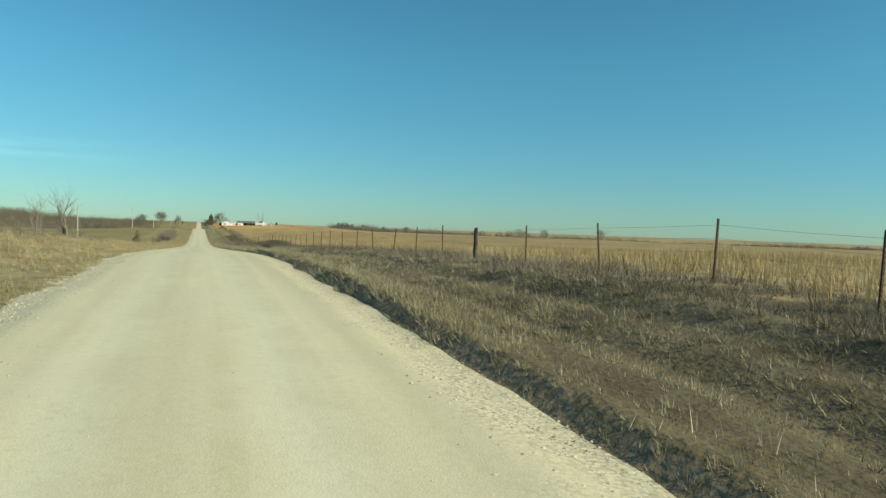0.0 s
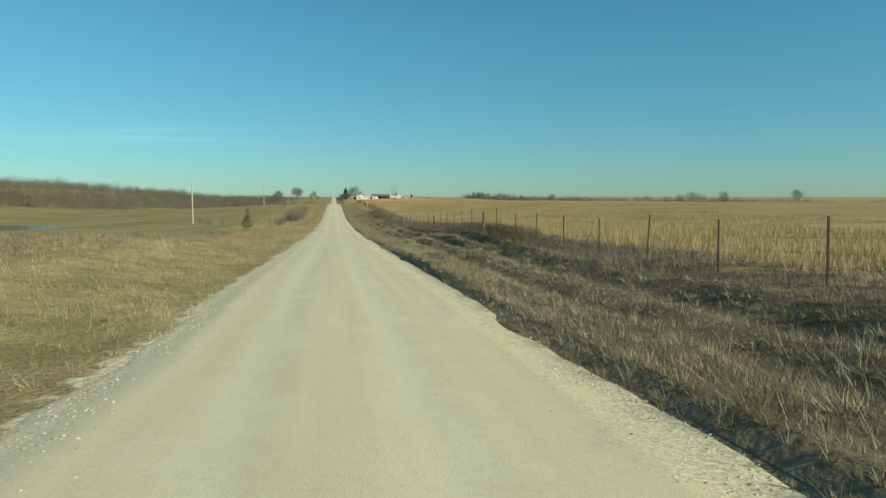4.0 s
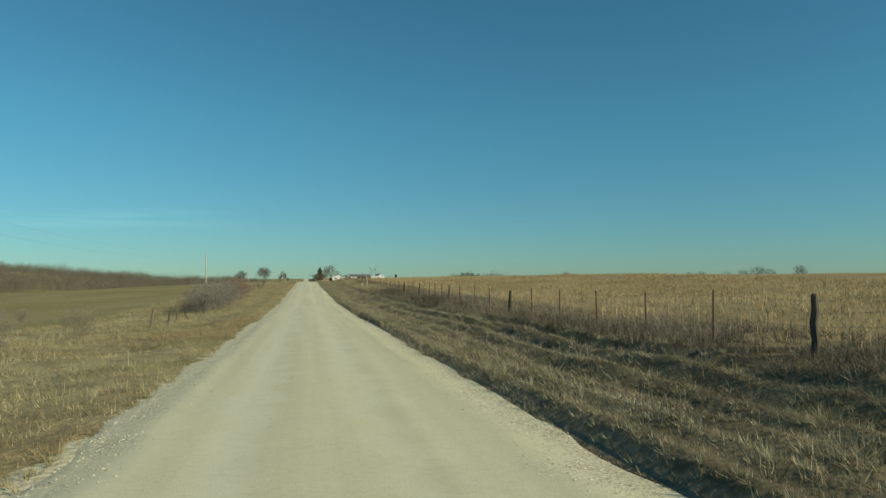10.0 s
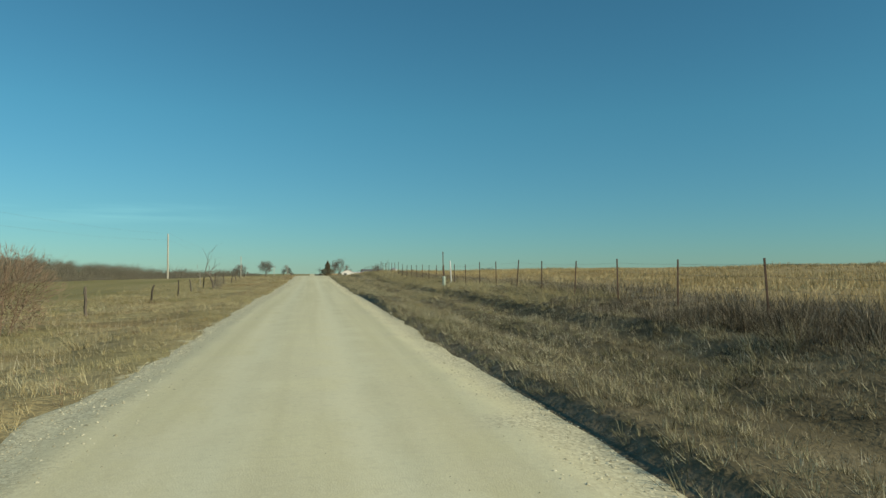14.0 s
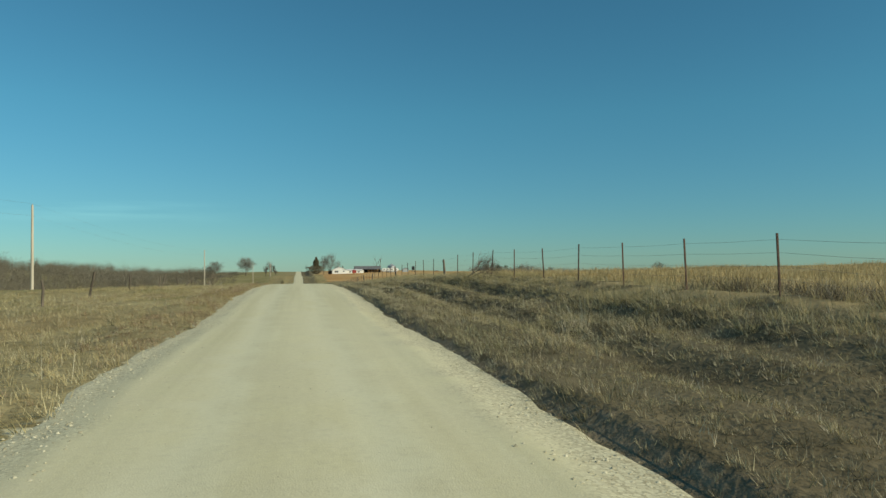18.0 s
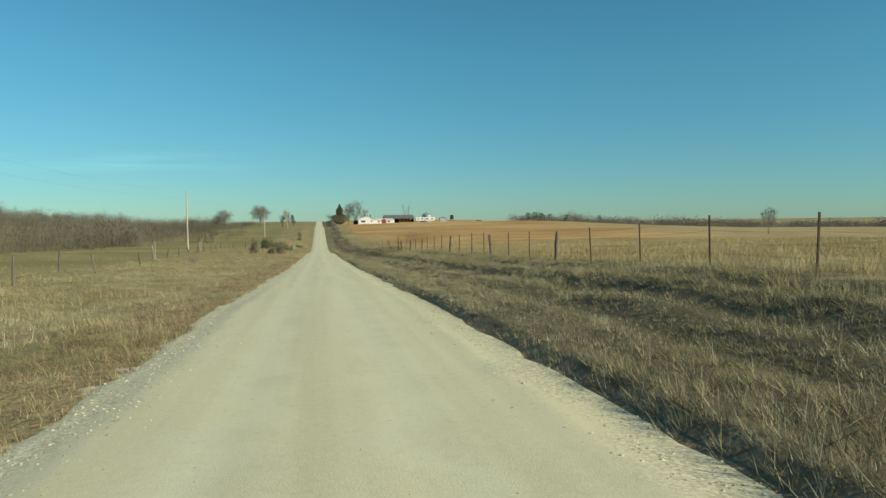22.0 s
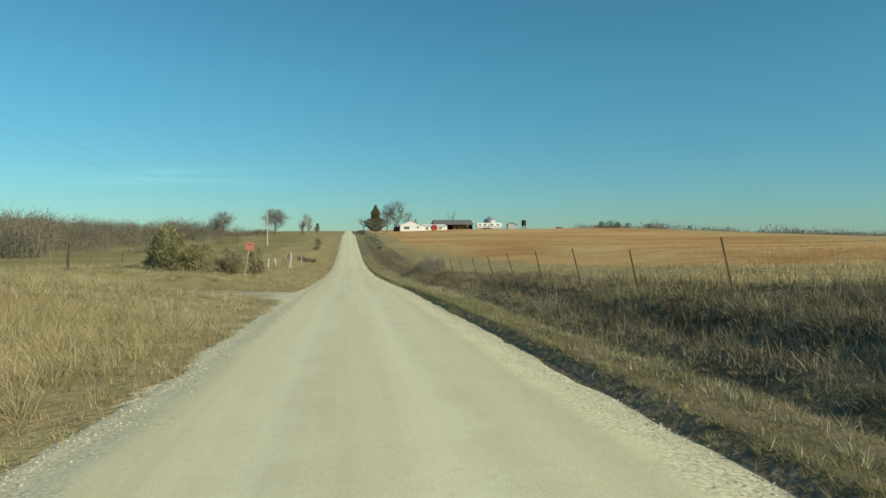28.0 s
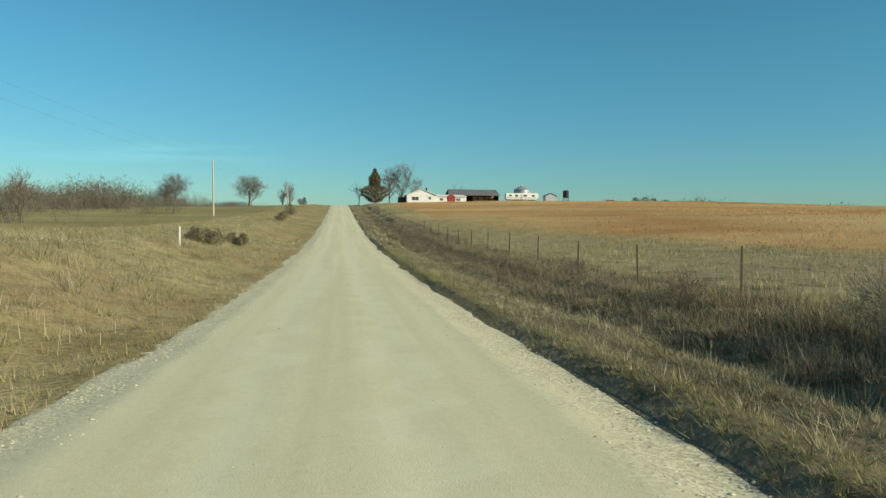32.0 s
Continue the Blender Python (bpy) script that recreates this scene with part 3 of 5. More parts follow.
side = axis_steps([(2.6, 4.1, 0.15), (4.1, 12.2, 0.35), (12.2, 14, 0.45), (14, 40, 2.0), (40, 160, 8), (160, 700, 45), (700, 4000, 300)])
xs = np.concatenate([-side[::-1], [-2.0, 0, 2.0], side])
ys = axis_steps([(-400, -40, 30), (-40, 660, 1.1), (660, 900, 5), (900, 1500, 30), (1500, 4800, 300)])
X, Y = np.meshgrid(xs, ys)
Z = land_z(X, Y)
Z[np.abs(X) < 2.79] -= 0.05
Z[np.abs(X) < 2.3] -= 0.15
tagged(new("ground", grid_mesh("ground", xs, ys, Z, M_GROUND)), "dry winter grassland with thatch and bare soil", "ground", kind="structure")

def road_top(u):
    """Height of the gravel over the road's middle line, at a distance u to its side."""
    a = np.abs(u)
    return 0.05 - 0.0062 * u**2 - 0.010 * np.exp(-((np.abs(u + 0.1) - 0.85) / 0.33) ** 2) + 0.014 * np.exp(-((a - 2.2) / 0.25) ** 2) - 0.012 * np.clip((a - 2.3) / 0.42, 0, 1) ** 2


def road_edge(y, way):
    """Half the gravel's width at y, ragged; way: 1 right, -1 left."""
    return (2.72 + 0.16 * wobble(y * 0, y, 3.1, 8) + 0.12 * wobble(y * 0 + way * 7, y, 0.7, 4)) * np.where(way > 0, 1.07, 0.99)


def gravel_top(u, y):
    """Height of the gravel over the road's middle line, feathered out at its edges."""
    q = np.clip((np.abs(u) / road_edge(y, np.sign(u)) - 0.76) / 0.25, 0, 1)
    return road_top(u) * (1 - q) - 0.035 * q


# the gravel road: crowned, with two wheel tracks and loose ridges at the edges
rx = np.concatenate([[-1.12], np.linspace(-1.02, 1.02, 45), [1.12]])
ry = axis_steps([(-40, 640, 0.55), (640, 1500, 5)])
X, Y = np.meshgrid(rx, ry)
U = X * road_edge(Y, np.sign(X))
Z = road_z(Y) + gravel_top(U, Y) - 0.10 * (np.abs(X) > 1.1) + 0.006 * wobble(U, Y, 0.35, 9)
co = np.stack([U, Y, Z], -1).reshape(-1, 3)
nx, ny = len(rx), len(ry)
a = (np.arange(ny - 1)[:, None] * nx + np.arange(nx - 1)[None]).ravel()
tagged(new("road", raw_mesh("road", co, np.stack([a, a + 1, a + nx + 1, a + nx], 1), M_GRAVEL, True)), "pale limestone gravel road with two worn wheel tracks", "road", kind="structure")


# the side drive: tan dirt with a pale gravel apron
du, dv = np.linspace(2.3, 16, 70), np.linspace(0, 1, 40)
U, V = np.meshgrid(du, dv)
near, far = drive_sides(U)
w = 0.22 * wobble(U, V * 7, 1.1, 4) + 0.12 * wobble(U, V * 3, 0.35, 6)
Y = near + w + (far - near) * V
Z = np.where(U < 2.9, road_z(Y) + 0.03, land_z(-U, Y) + 0.035) - 0.16 * np.clip(1 - np.minimum(V, 1 - V) / 0.13, 0, 1) ** 1.5 - 0.3 * ((V < 0.01) | (V > 0.99)) + 0.012 * wobble(U * 3, Y * 3, 0.9, 5)
co = np.stack([-U, Y, Z], -1).reshape(-1, 3)
a = (np.arange(39)[:, None] * 70 + np.arange(69)[None]).ravel()
tagged(new("side_drive", raw_mesh("side_drive", co, np.stack([a, a + 70, a + 71, a + 1], 1), M_DRIVE, True)), "tan dirt side drive with a pale gravel apron", "road", kind="structure")


# ---------------------------------------------------------------- grass and stones
def blades(name, label, x, y, height, width, mat, lean=0.35, sink=0.03):
    """One triangle a blade, on the ground at x, y."""
    n = len(x)
    z = land_z(x, y) - sink
    turn = rng.uniform(0, 2 * np.pi, n)
    tilt, way = np.abs(rng.normal(0, lean, n)), rng.uniform(0, 2 * np.pi, n)
    c, s = np.cos(turn) * width / 2, np.sin(turn) * width / 2
    tip = np.stack([x + np.cos(way) * np.sin(tilt) * height, y + np.sin(way) * np.sin(tilt) * height, z + np.cos(tilt) * height], 1)
    co = np.stack([np.stack([x - c, y - s, z], 1), np.stack([x + c, y + s, z], 1), tip], 1).reshape(-1, 3)
    me = raw_mesh(name, co, np.arange(3 * n).reshape(-1, 3), mat)
    return tagged(new(name, me), label, "grass", kind="stuff")


def clumped(n, x0, x1, y0, y1, per=9, spread=0.14):
    """Points in tufts over a strip."""
    k = max(1, n // per)
    cx, cy = rng.uniform(x0, x1, k), rng.uniform(y0, y1, k)
    x = np.repeat(cx, per) + rng.normal(0, spread, k * per)
    y = np.repeat(cy, per) + rng.normal(0, spread, k * per)
    return x, y, np.repeat(rng.uniform(0.6, 1.25, k), per)


def off_drive(x, y):
    ax, w = np.abs(x), 0.35 * wobble(x, y, 1.1, 4)
    near, far = drive_sides(ax)
    return ~((x < 0) & (y > near + w + 0.4) & (y < far + w - 0.2) & (rng.random(len(x)) < np.clip((15 - ax) / 7, 0, 1)))


def strip(name, label, n, x0, x1, y0, y1, h, w, mat, per=9, spread=0.14, lean=0.35, patch=0.0):
    x, y, f = clumped(n, x0, x1, y0, y1, per, spread)
    keep = (np.abs(x) > road_edge(y, np.sign(x)) + 0.08 * wobble(x, y, 0.3, 7)) & off_drive(x, y) & (rng.random(len(x)) > patch * (0.5 + 0.5 * wobble(x, y, 2.2, 11)))
    x, y, f = x[keep], y[keep], f[keep]
    hh = h * f * rng.uniform(0.55, 1.15, len(x)) * (1 + 0.35 * wobble(x, y, 4.5, 12))
    return blades(name, label, x, y, hh, w * rng.uniform(0.6, 1.3, len(x)), mat, lean)


def tussocks(name, label, n, x0, x1, y0, y1, r, h, width, per, mat, wild=0.3, flat=1.0):
    """Tufts of grass: blades that spring from a small root and arch outwards."""
    cx, cy = rng.uniform(x0, x1, n), rng.uniform(y0, y1, n)
    size = rng.uniform(0.35, 1.45, n) * (1 + 0.45 * wobble(cx, cy, 3.1, 31) + 0.2 * wobble(cx, cy, 0.8, 33))
    size = np.maximum(size, 0.4)
    keep = off_drive(cx, cy) & (np.abs(cx) > road_edge(cy, np.sign(cx)) + 0.05)
    cx, cy, size = cx[keep], cy[keep], size[keep]
    n = len(cx)
    cz = land_z(cx, cy) - 0.03
    k = np.repeat(np.arange(n), per)
    m = len(k)
    a, f = rng.uniform(0, 6.283, m), np.sqrt(rng.random(m))
    u, v = np.cos(a) * f, np.sin(a) * f
    s0 = size[k]
    foot = np.stack([cx[k] + u * r * 0.5 * s0, cy[k] + v * r * 0.5 * s0, cz[k]], 1)
    tall = h * s0 * (1.1 - 0.6 * f) * rng.uniform(0.5, 1.2, m)
    tip = foot + np.stack([(u * r * 0.8 * flat + rng.normal(-0.04, wild * r, m)) * s0, (v * r * 0.8 * flat + rng.normal(0, wild * r, m)) * s0, tall], 1)
    t = rng.uniform(0, 6.283, m)
    w = width * rng.uniform(0.6, 1.3, m) / 2
    s = np.stack([np.cos(t) * w, np.sin(t) * w, 0 * w], 1)
    me = raw_mesh(name, np.stack([foot - s, foot + s, tip], 1).reshape(-1, 3), np.arange(3 * m).reshape(-1, 3), mat)
    return tagged(new(name, me), label, "grass", kind="stuff")


Y0, Y1 = -6, 640
strip("verge_grass", "short matted tan and green grass on the verge", 150000, 3.2, 10.2, Y0, Y1, 0.13, 0.015, M_VERGE, per=7, spread=0.12, lean=0.7)
tussocks("edge_tussocks", "thick tufts on the lip beside the gravel", 25000, 2.85, 4.3, Y0, 488, 0.11, 0.2, 0.009, 13, M_VERGE, 0.42, 0.8)
tussocks("low_edge_tufts", "short green-tan tufts on the ridge beside the gravel", 14000, 2.95, 4.4, 486, Y1, 0.08, 0.12, 0.008, 14, M_RIDGE, 0.4, 0.8)
tussocks("verge_tussocks", "matted tan-green tussocks on the verge", 42000, 3.9, 6.6, Y0, Y1, 0.11, 0.155, 0.011, 11, M_VERGE, 0.42, 0.8)
tussocks("outer_verge_tussocks", "matted tan-green tussocks beyond the ditch", 30000, 6.2, 10.6, Y0, Y1, 0.14, 0.18, 0.015, 11, M_VERGE, 0.42, 0.8)
# dark tufts added to imitate pockets of shade between the clumps
tussocks("dark_verge_weeds", "small dark tufts put in as shaded pockets among the verge grass", 13000, 3.3, 10.4, Y0, Y1, 0.15, 0.19, 0.011, 16, M_BROWN, 0.7)
tussocks("verge_clumps", "rounded clumps of matted grass standing on the verge", 8500, 3.7, 10.8, Y0, Y1, 0.27, 0.27, 0.011, 42, M_VERGE, 0.3, 1.0)
tussocks("pale_verge_tufts", "small pale-tipped tufts among the verge grass", 9000, 3.5, 11.2, Y0, Y1, 0.10, 0.2, 0.010, 9, M_STALK, 0.5)
tussocks("weed_clumps", "dark weed clumps with pale tips under the fence", 4200, 9.0, 13.0, Y0, 264, 0.30, 0.50, 0.014, 28, M_GREY, 0.5)
tussocks("pale_weed_clumps", "pale tawny weed clumps under the fence", 6800, 8.6, 13.0, 262, Y1, 0.28, 0.42, 0.013, 24, M_MARGIN, 0.5)
tussocks("rank_verge_grass", "rank olive grass standing on the verge", 9000, 4.2, 10.2, 264, 486, 0.16, 0.2, 0.011, 18, M_MARGIN, 0.45)
# real brush whose dark colour also paints the shade strip below the fence
tussocks("fence_brush", "brown brush along the foot of the fence, darkened for its shade", 2500, 9.5, 11.7, 90, 262, 0.36, 0.5, 0.014, 36, M_BROWN, 0.5)
tussocks("ditch_weeds", "dark brown weeds on the ditch bank", 5200, 6.6, 11.8, 486, 700, 0.24, 0.42, 0.012, 30, M_BROWN, 0.6)
tussocks("ditch_seed_heads", "pale-tipped weeds on the ditch bank", 3800, 6.4, 12.2, 486, 700, 0.2, 0.46, 0.010, 18, M_GREY, 0.6)
strip("ditch_stems", "pale leaning stems standing in the ditch weeds", 22000, 6.0, 12.4, 486, 700, 0.5, 0.012, M_MARGIN, per=4, spread=0.2, lean=0.4)
tussocks("ditch_ridge_grass", "olive green grass on the ridge beside the gravel", 12000, 3.3, 6.2, 486, 640, 0.10, 0.12, 0.009, 14, M_RIDGE, 0.45, 0.8)
strip("fence_weeds", "tall thin grey weeds along the fence", 11000, 9.2, 13.0, Y0, 264, 0.5, 0.012, M_GREY, per=9, spread=0.15, lean=0.45)
strip("pale_fence_weeds", "tall thin tawny weeds along the fence", 12000, 9.2, 13.0, 262, Y1, 0.48, 0.012, M_MARGIN, per=9, spread=0.15, lean=0.45)
tussocks("field_edge_weeds", "dull brown grass between the fence and the corn", 4200, 11.8, 15.5, 120, 335, 0.34, 0.5, 0.016, 26, M_GREY, 0.5)
strip("left_verge_grass", "dry tan matted grass beside the road", 200000, -8.0, -2.55, Y0, Y1, 0.14, 0.010, M_MEADOW, per=9, spread=0.12, lean=0.45)
strip("meadow_grass", "tall dry meadow grass", 120000, -18, -7.4, Y0, Y1, 0.24, 0.015, M_MEADOW, per=9, spread=0.2, lean=0.55)
tussocks("meadow_tussocks", "soft dry tussocks in the meadow", 40000, -9.5, -2.6, Y0, Y1, 0.13, 0.21, 0.010, 13, M_MEADOW, 0.45, 0.8)
tussocks("russet_edge_weeds", "low russet weeds along the road edge", 5200, -4.7, -2.6, 330, 500, 0.11, 0.19, 0.009, 16, M_RUSSET, 0.7)
tussocks("russet_meadow_weeds", "low russet weeds scattered through the meadow", 5000, -12, -3.0, Y0, Y1, 0.13, 0.24, 0.010, 14, M_RUSSET, 0.6)
tussocks("far_meadow_tussocks", "rough dry clumps across the meadow", 11000, -19, -9, Y0, Y1, 0.28, 0.34, 0.017, 18, M_MEADOW, 0.6)
tussocks("bank_weeds", "tall brown weeds at the pasture edge", 1500, -22, -9, 40, 150, 0.36, 0.5, 0.018, 26, M_GREY, 0.5)
tussocks("meadow_brush", "olive brown weeds scattered through the meadow", 4500, -19, -4.2, Y0, Y1, 0.26, 0.34, 0.016, 20, M_BRUSH, 0.45)
tussocks("hill_brush", "olive brown weeds on the meadow slope", 3000, -21, -4.0, 480, 640, 0.32, 0.48, 0.016, 24, M_BRUSH, 0.45)
tussocks("tall_weeds", "tall tangled weeds on the meadow edge", 1500, -12, -3.6, 500, 536, 0.34, 0.46, 0.011, 44, M_MEADOW, 0.5)
for x, y, h in ((6.1, 40.5, 1.0), (6.9, 532.3, 1.4), (4.8, 102, 0.9), (4.4, 54, 0.8), (4.8, 443, 0.9), (7.2, 150, 0.9), (5.2, 262, 0.8), (6.6, 331, 0.9), (5.6, 405, 0.9)):
    tussocks("tall_grass_clump", "tall pale grass clump standing on the verge", 4, x - 0.3, x + 0.3, y - 0.4, y + 0.4, 0.22, h * 0.8, 0.009, 26, M_STALK, 0.4)
strip("pale_stalks", "thin pale seed stalks standing above the grass", 46000, 3.5, 13, Y0, Y1, 0.25, 0.010, M_STALK, per=6, spread=0.12, lean=0.4)
strip("meadow_stalks", "thin pale seed stalks above the meadow", 15000, -13, -3.3, Y0, Y1, 0.40, 0.009, M_STALK, per=6, spread=0.22, lean=0.3)
strip("hill_verge_grass", "dry grass on the far verges", 40000, 2.9, 13, Y1, 870, 0.32, 0.05, M_VERGE, per=14, spread=0.25, lean=0.7)
strip("hill_meadow_grass", "dry grass on the far meadow slope", 60000, -18, -2.9, Y1, 900, 0.28, 0.04, M_MEADOW, per=9, spread=0.25, lean=0.8)
strip("pasture_grass", "rough pasture grass", 90000, -62, -15, Y0, 900, 0.22, 0.06, M_TAN, per=5, spread=0.6, lean=0.9)
strip("field_grass", "tall golden prairie grass", 95000, 12.5, 42, Y0, 140, 0.6, 0.036, M_GOLD, lean=0.55)
strip("bank_grass", "tall golden grass on the bank", 85000, 12.5, 45, 325, 445, 0.45, 0.03, M_GOLD, lean=0.6)
strip("stubble_field", "broken corn stalks in rows", 140000, 12.5, 75, 135, 330, 0.38, 0.05, M_CORN, lean=0.8, per=4, spread=0.2)
strip("golden_field", "tall pale golden grass behind the fence", 90000, 12.5, 70, 440, 545, 0.42, 0.036, M_GOLD, lean=0.7, per=10, spread=0.3)
strip("field_margin_grass", "pale rough grass along the field margin", 90000, 12, 27, 535, 720, 0.26, 0.034, M_MARGIN, per=5, spread=0.4, lean=0.8)
strip("upper_margin_grass", "pale green grass below the farm", 30000, 11, 17, 700, 850, 0.36, 0.055, M_MARGIN, per=14, spread=0.4, lean=0.8)
strip("rust_field", "rust-coloured cut field", 100000, 27, 125, 540, 850, 0.24, 0.09, M_RUST, per=3, spread=0.6, lean=0.9)
strip("upper_rust_field", "rust-coloured cut field below the farm", 14000, 17, 28, 705, 850, 0.22, 0.09, M_RUST, per=3, spread=0.6, lean=0.9)


def stones(name, label, x, y, lift, size, mat):
    """Small sharp chips, pressed into the ground."""
    n = len(x)
    base = np.array([[1, 0, -0.2], [0, 1, -0.2], [-1, 0, -0.2], [0, -1, -0.2], [0, 0, 0.5]])
    co = base[None] * (size[:, None, None] * rng.uniform(0.6, 1.3, (n, 5, 1)))
    t = rng.uniform(0, 6.28, n)
    c, s = np.cos(t)[:, None], np.sin(t)[:, None]
    co = np.stack([co[..., 0] * c - co[..., 1] * s, co[..., 0] * s + co[..., 1] * c, co[..., 2]], -1)
    co += np.stack([x, y, lift], 1)[:, None]
    f = np.array([[0, 1, 4], [1, 2, 4], [2, 3, 4], [3, 0, 4]])
    faces = (f[None] + 5 * np.arange(n)[:, None, None]).reshape(-1, 3)
    return tagged(new(name, raw_mesh(name, co.reshape(-1, 3), faces, mat)), label, "gravel", kind="stuff")


n = 112000
sy = rng.uniform(Y0, Y1, n)
way = np.where(rng.random(n) < 0.5, 1, -1)
sx = way * (road_edge(sy, way) - np.abs(rng.normal(0, 0.36, n)) * (1 + 0.5 * wobble(sy * 0, sy, 3.7, 14)) + 0.12 * rng.random(n))
stones("loose_gravel", "loose pale stones heaped along the road edges", sx, sy, road_z(sy) + np.maximum(gravel_top(sx, sy), -0.045) + 0.003, 0.008 + 0.022 * rng.random(n) ** 2.5, M_STONE)
n = 9000
sx, sy = rng.normal(0, 1.4, n).clip(-2.4, 2.4), rng.uniform(Y0, Y1, n)
stones("road_chips", "scattered limestone chips on the road", sx, sy, road_z(sy) + road_top(sx), 0.005 + 0.009 * rng.random(n), M_STONE)


# ---------------------------------------------------------------- trees
def limb(co, faces, a, b, ra, rb):
    """A three-sided tapered stick from a to b."""
    d = (b - a).normalized()
    u = d.orthogonal().normalized()
    v = d.cross(u)
    k = len(co)
    for p, r in ((a, ra), (b, rb)):
        for i in range(3):
            w = 2.0944 * i
            co.append(p + (u * math.cos(w) + v * math.sin(w)) * r)
    for i in range(3):
        j = (i + 1) % 3
        faces.append((k + i, k + j, k + 3 + j))
        faces.append((k + i, k + 3 + j, k + 3 + i))


def grow(seed, height, spread=0.6, levels=4, forks=3, trunk_share=0.3, radius=0.03, upward=0.35, droop=0.0, stems=1, low=False, splay=0.45, crook=0.06):
    """A bare tree: the crown's twigs, then each stem, as lots of geometry."""
    r = random.Random(seed)
    crown, trunks = ([], []), []

    def branch(p, d, length, rad, level, stem):
        steps = 3 if level < 2 else 2
        for s in range(steps):
            jig = Vector((r.gauss(0, 1), r.gauss(0, 1), r.gauss(0, 0.6))) * (crook if level == 0 else 0.22)
            d = (d + jig + Vector((0, 0, upward * 0.25 - droop))).normalized()
            e = p + d * (length / steps)
            limb(*(stem if level == 0 else crown), p, e, rad, rad * 0.82)
            rad *= 0.82
            if level < levels and (level > 0 or s > 0 or low):
                for _ in range(forks if s == steps - 1 else max(1, forks - 1)):
                    w = r.uniform(0, 6.283)
                    side = Vector((math.cos(w), math.sin(w), 0))
                    nd = (d * (1 - spread) + side * spread + Vector((0, 0, upward * 0.5))).normalized()
                    branch(e, nd, length * r.uniform(0.5, 0.78), rad * 0.62, level + 1, stem)
            p = e

    for _ in range(stems):
        w = r.uniform(0, 6.283)
        lean = 0.06 if stems == 1 else splay * r.uniform(0.3, 1.1)
        trunks.append(([], []))
        foot = Vector((math.cos(w), math.sin(w), 0)) * (0 if stems == 1 else 0.05 * height)
        branch(Vector((0, 0, -0.15)) + foot, Vector((math.cos(w) * lean, math.sin(w) * lean, 1)).normalized(), height * trunk_share, height * radius, 0, trunks[-1])
    lots = [crown] + trunks
    k = height / max(v.z for lot in lots for v in lot[0])
    return [(np.array([tuple(v) for v in co]).reshape(-1, 3) * k, np.array(faces, int).reshape(-1, 3)) for co, faces in lots]


def bare_tree(name, label, seed, x, y, height, mat=None, category="tree", group="", z=None, **how):
    root = new(name)
    root.matrix_world = pose(x, y, z_at(x, y) if z is None else z, 0, 0, seed * 40)
    (b, fb), *stems = grow(seed, height, **how)
    for a, fa in stems:
        part("trunk" if len(stems) == 1 else "stem", raw_mesh("trunk", a, fa, mat or M_BARK), None, root)
    if len(fb):
        part("crown", raw_mesh("crown", b, fb, mat or M_BARK), None, root)
    return tagged(root, label, category, group)


def foliage(seed, height, width, count, leaf, shape=1.0, base=0.05, spires=1):
    """Many small pointed sprays on one or more ragged spires."""
    r = np.random.default_rng(seed)
    sp = r.integers(0, spires, count)
    lead_w, lead_r = r.uniform(0, 6.283, spires), width * 0.34 * np.sqrt(r.random(spires)) * (spires > 1)
    lead_h = r.uniform(0.5, 1.0, spires)
    lead_h[0] = 1.0
    h = base + (1 - base) * r.random(count) ** 1.15
    # sprays gather on arms
    arm = np.floor(h * 16 * lead_h[sp]) + 37 * sp
    ang = arm * 2.4 + r.integers(0, 4, count) * 1.571 + r.normal(0, 0.22, count)
    reach = 0.55 + 0.45 * np.sin(arm * 12.9898 + seed) ** 2
    wide = width / 2 * (1.0 if spires == 1 else 0.62)
    rad = wide * np.clip(1.04 - h, 0.02, 1) ** shape * np.clip(h / 0.1, 0.4, 1) * reach * (0.1 + 0.9 * r.random(count) ** 0.6)
    c = np.stack([np.cos(lead_w[sp]) * lead_r[sp] + np.cos(ang) * rad, np.sin(lead_w[sp]) * lead_r[sp] + np.sin(ang) * rad, h * height * lead_h[sp] + 0.35 * rad], 1)
    c += r.normal(0, 0.05 * leaf / 0.12, (count, 3)) * 0.6
    out = np.stack([np.cos(ang) * 0.8, np.sin(ang) * 0.8, r.uniform(0.3, 1.5, count)], 1) + r.normal(0, 0.3, (count, 3))
    out /= np.linalg.norm(out, axis=1)[:, None]
    sidev = np.cross(out, r.normal(0, 1, (count, 3)))
    sidev /= np.linalg.norm(sidev, axis=1)[:, None]
    s = leaf * r.uniform(0.5, 1.5, count)[:, None]
    co = np.stack([c - sidev * s * 0.17, c + sidev * s * 0.17, c + out * s], 1).reshape(-1, 3)
    return co, np.arange(3 * count).reshape(-1, 3)


def cedar(name, label, seed, x, y, height, width, mat=None, count=2600, leaf=0.3, shape=0.9, group="", spires=1):
    root = new(name)
    root.matrix_world = pose(x, y, z_at(x, y), 0, 0, seed * 57)
    _, (a, fa) = grow(seed, height * 0.8, levels=0, trunk_share=1.0, radius=0.022)
    part("trunk", raw_mesh("trunk", a, fa, M_BARK), None, root)
    co, f = foliage(seed, height, width, count, leaf, shape, spires=spires)
    part("crown", raw_mesh("crown", co, f, mat or M_CEDAR), None, root)
    return tagged(root, label, "tree", group)


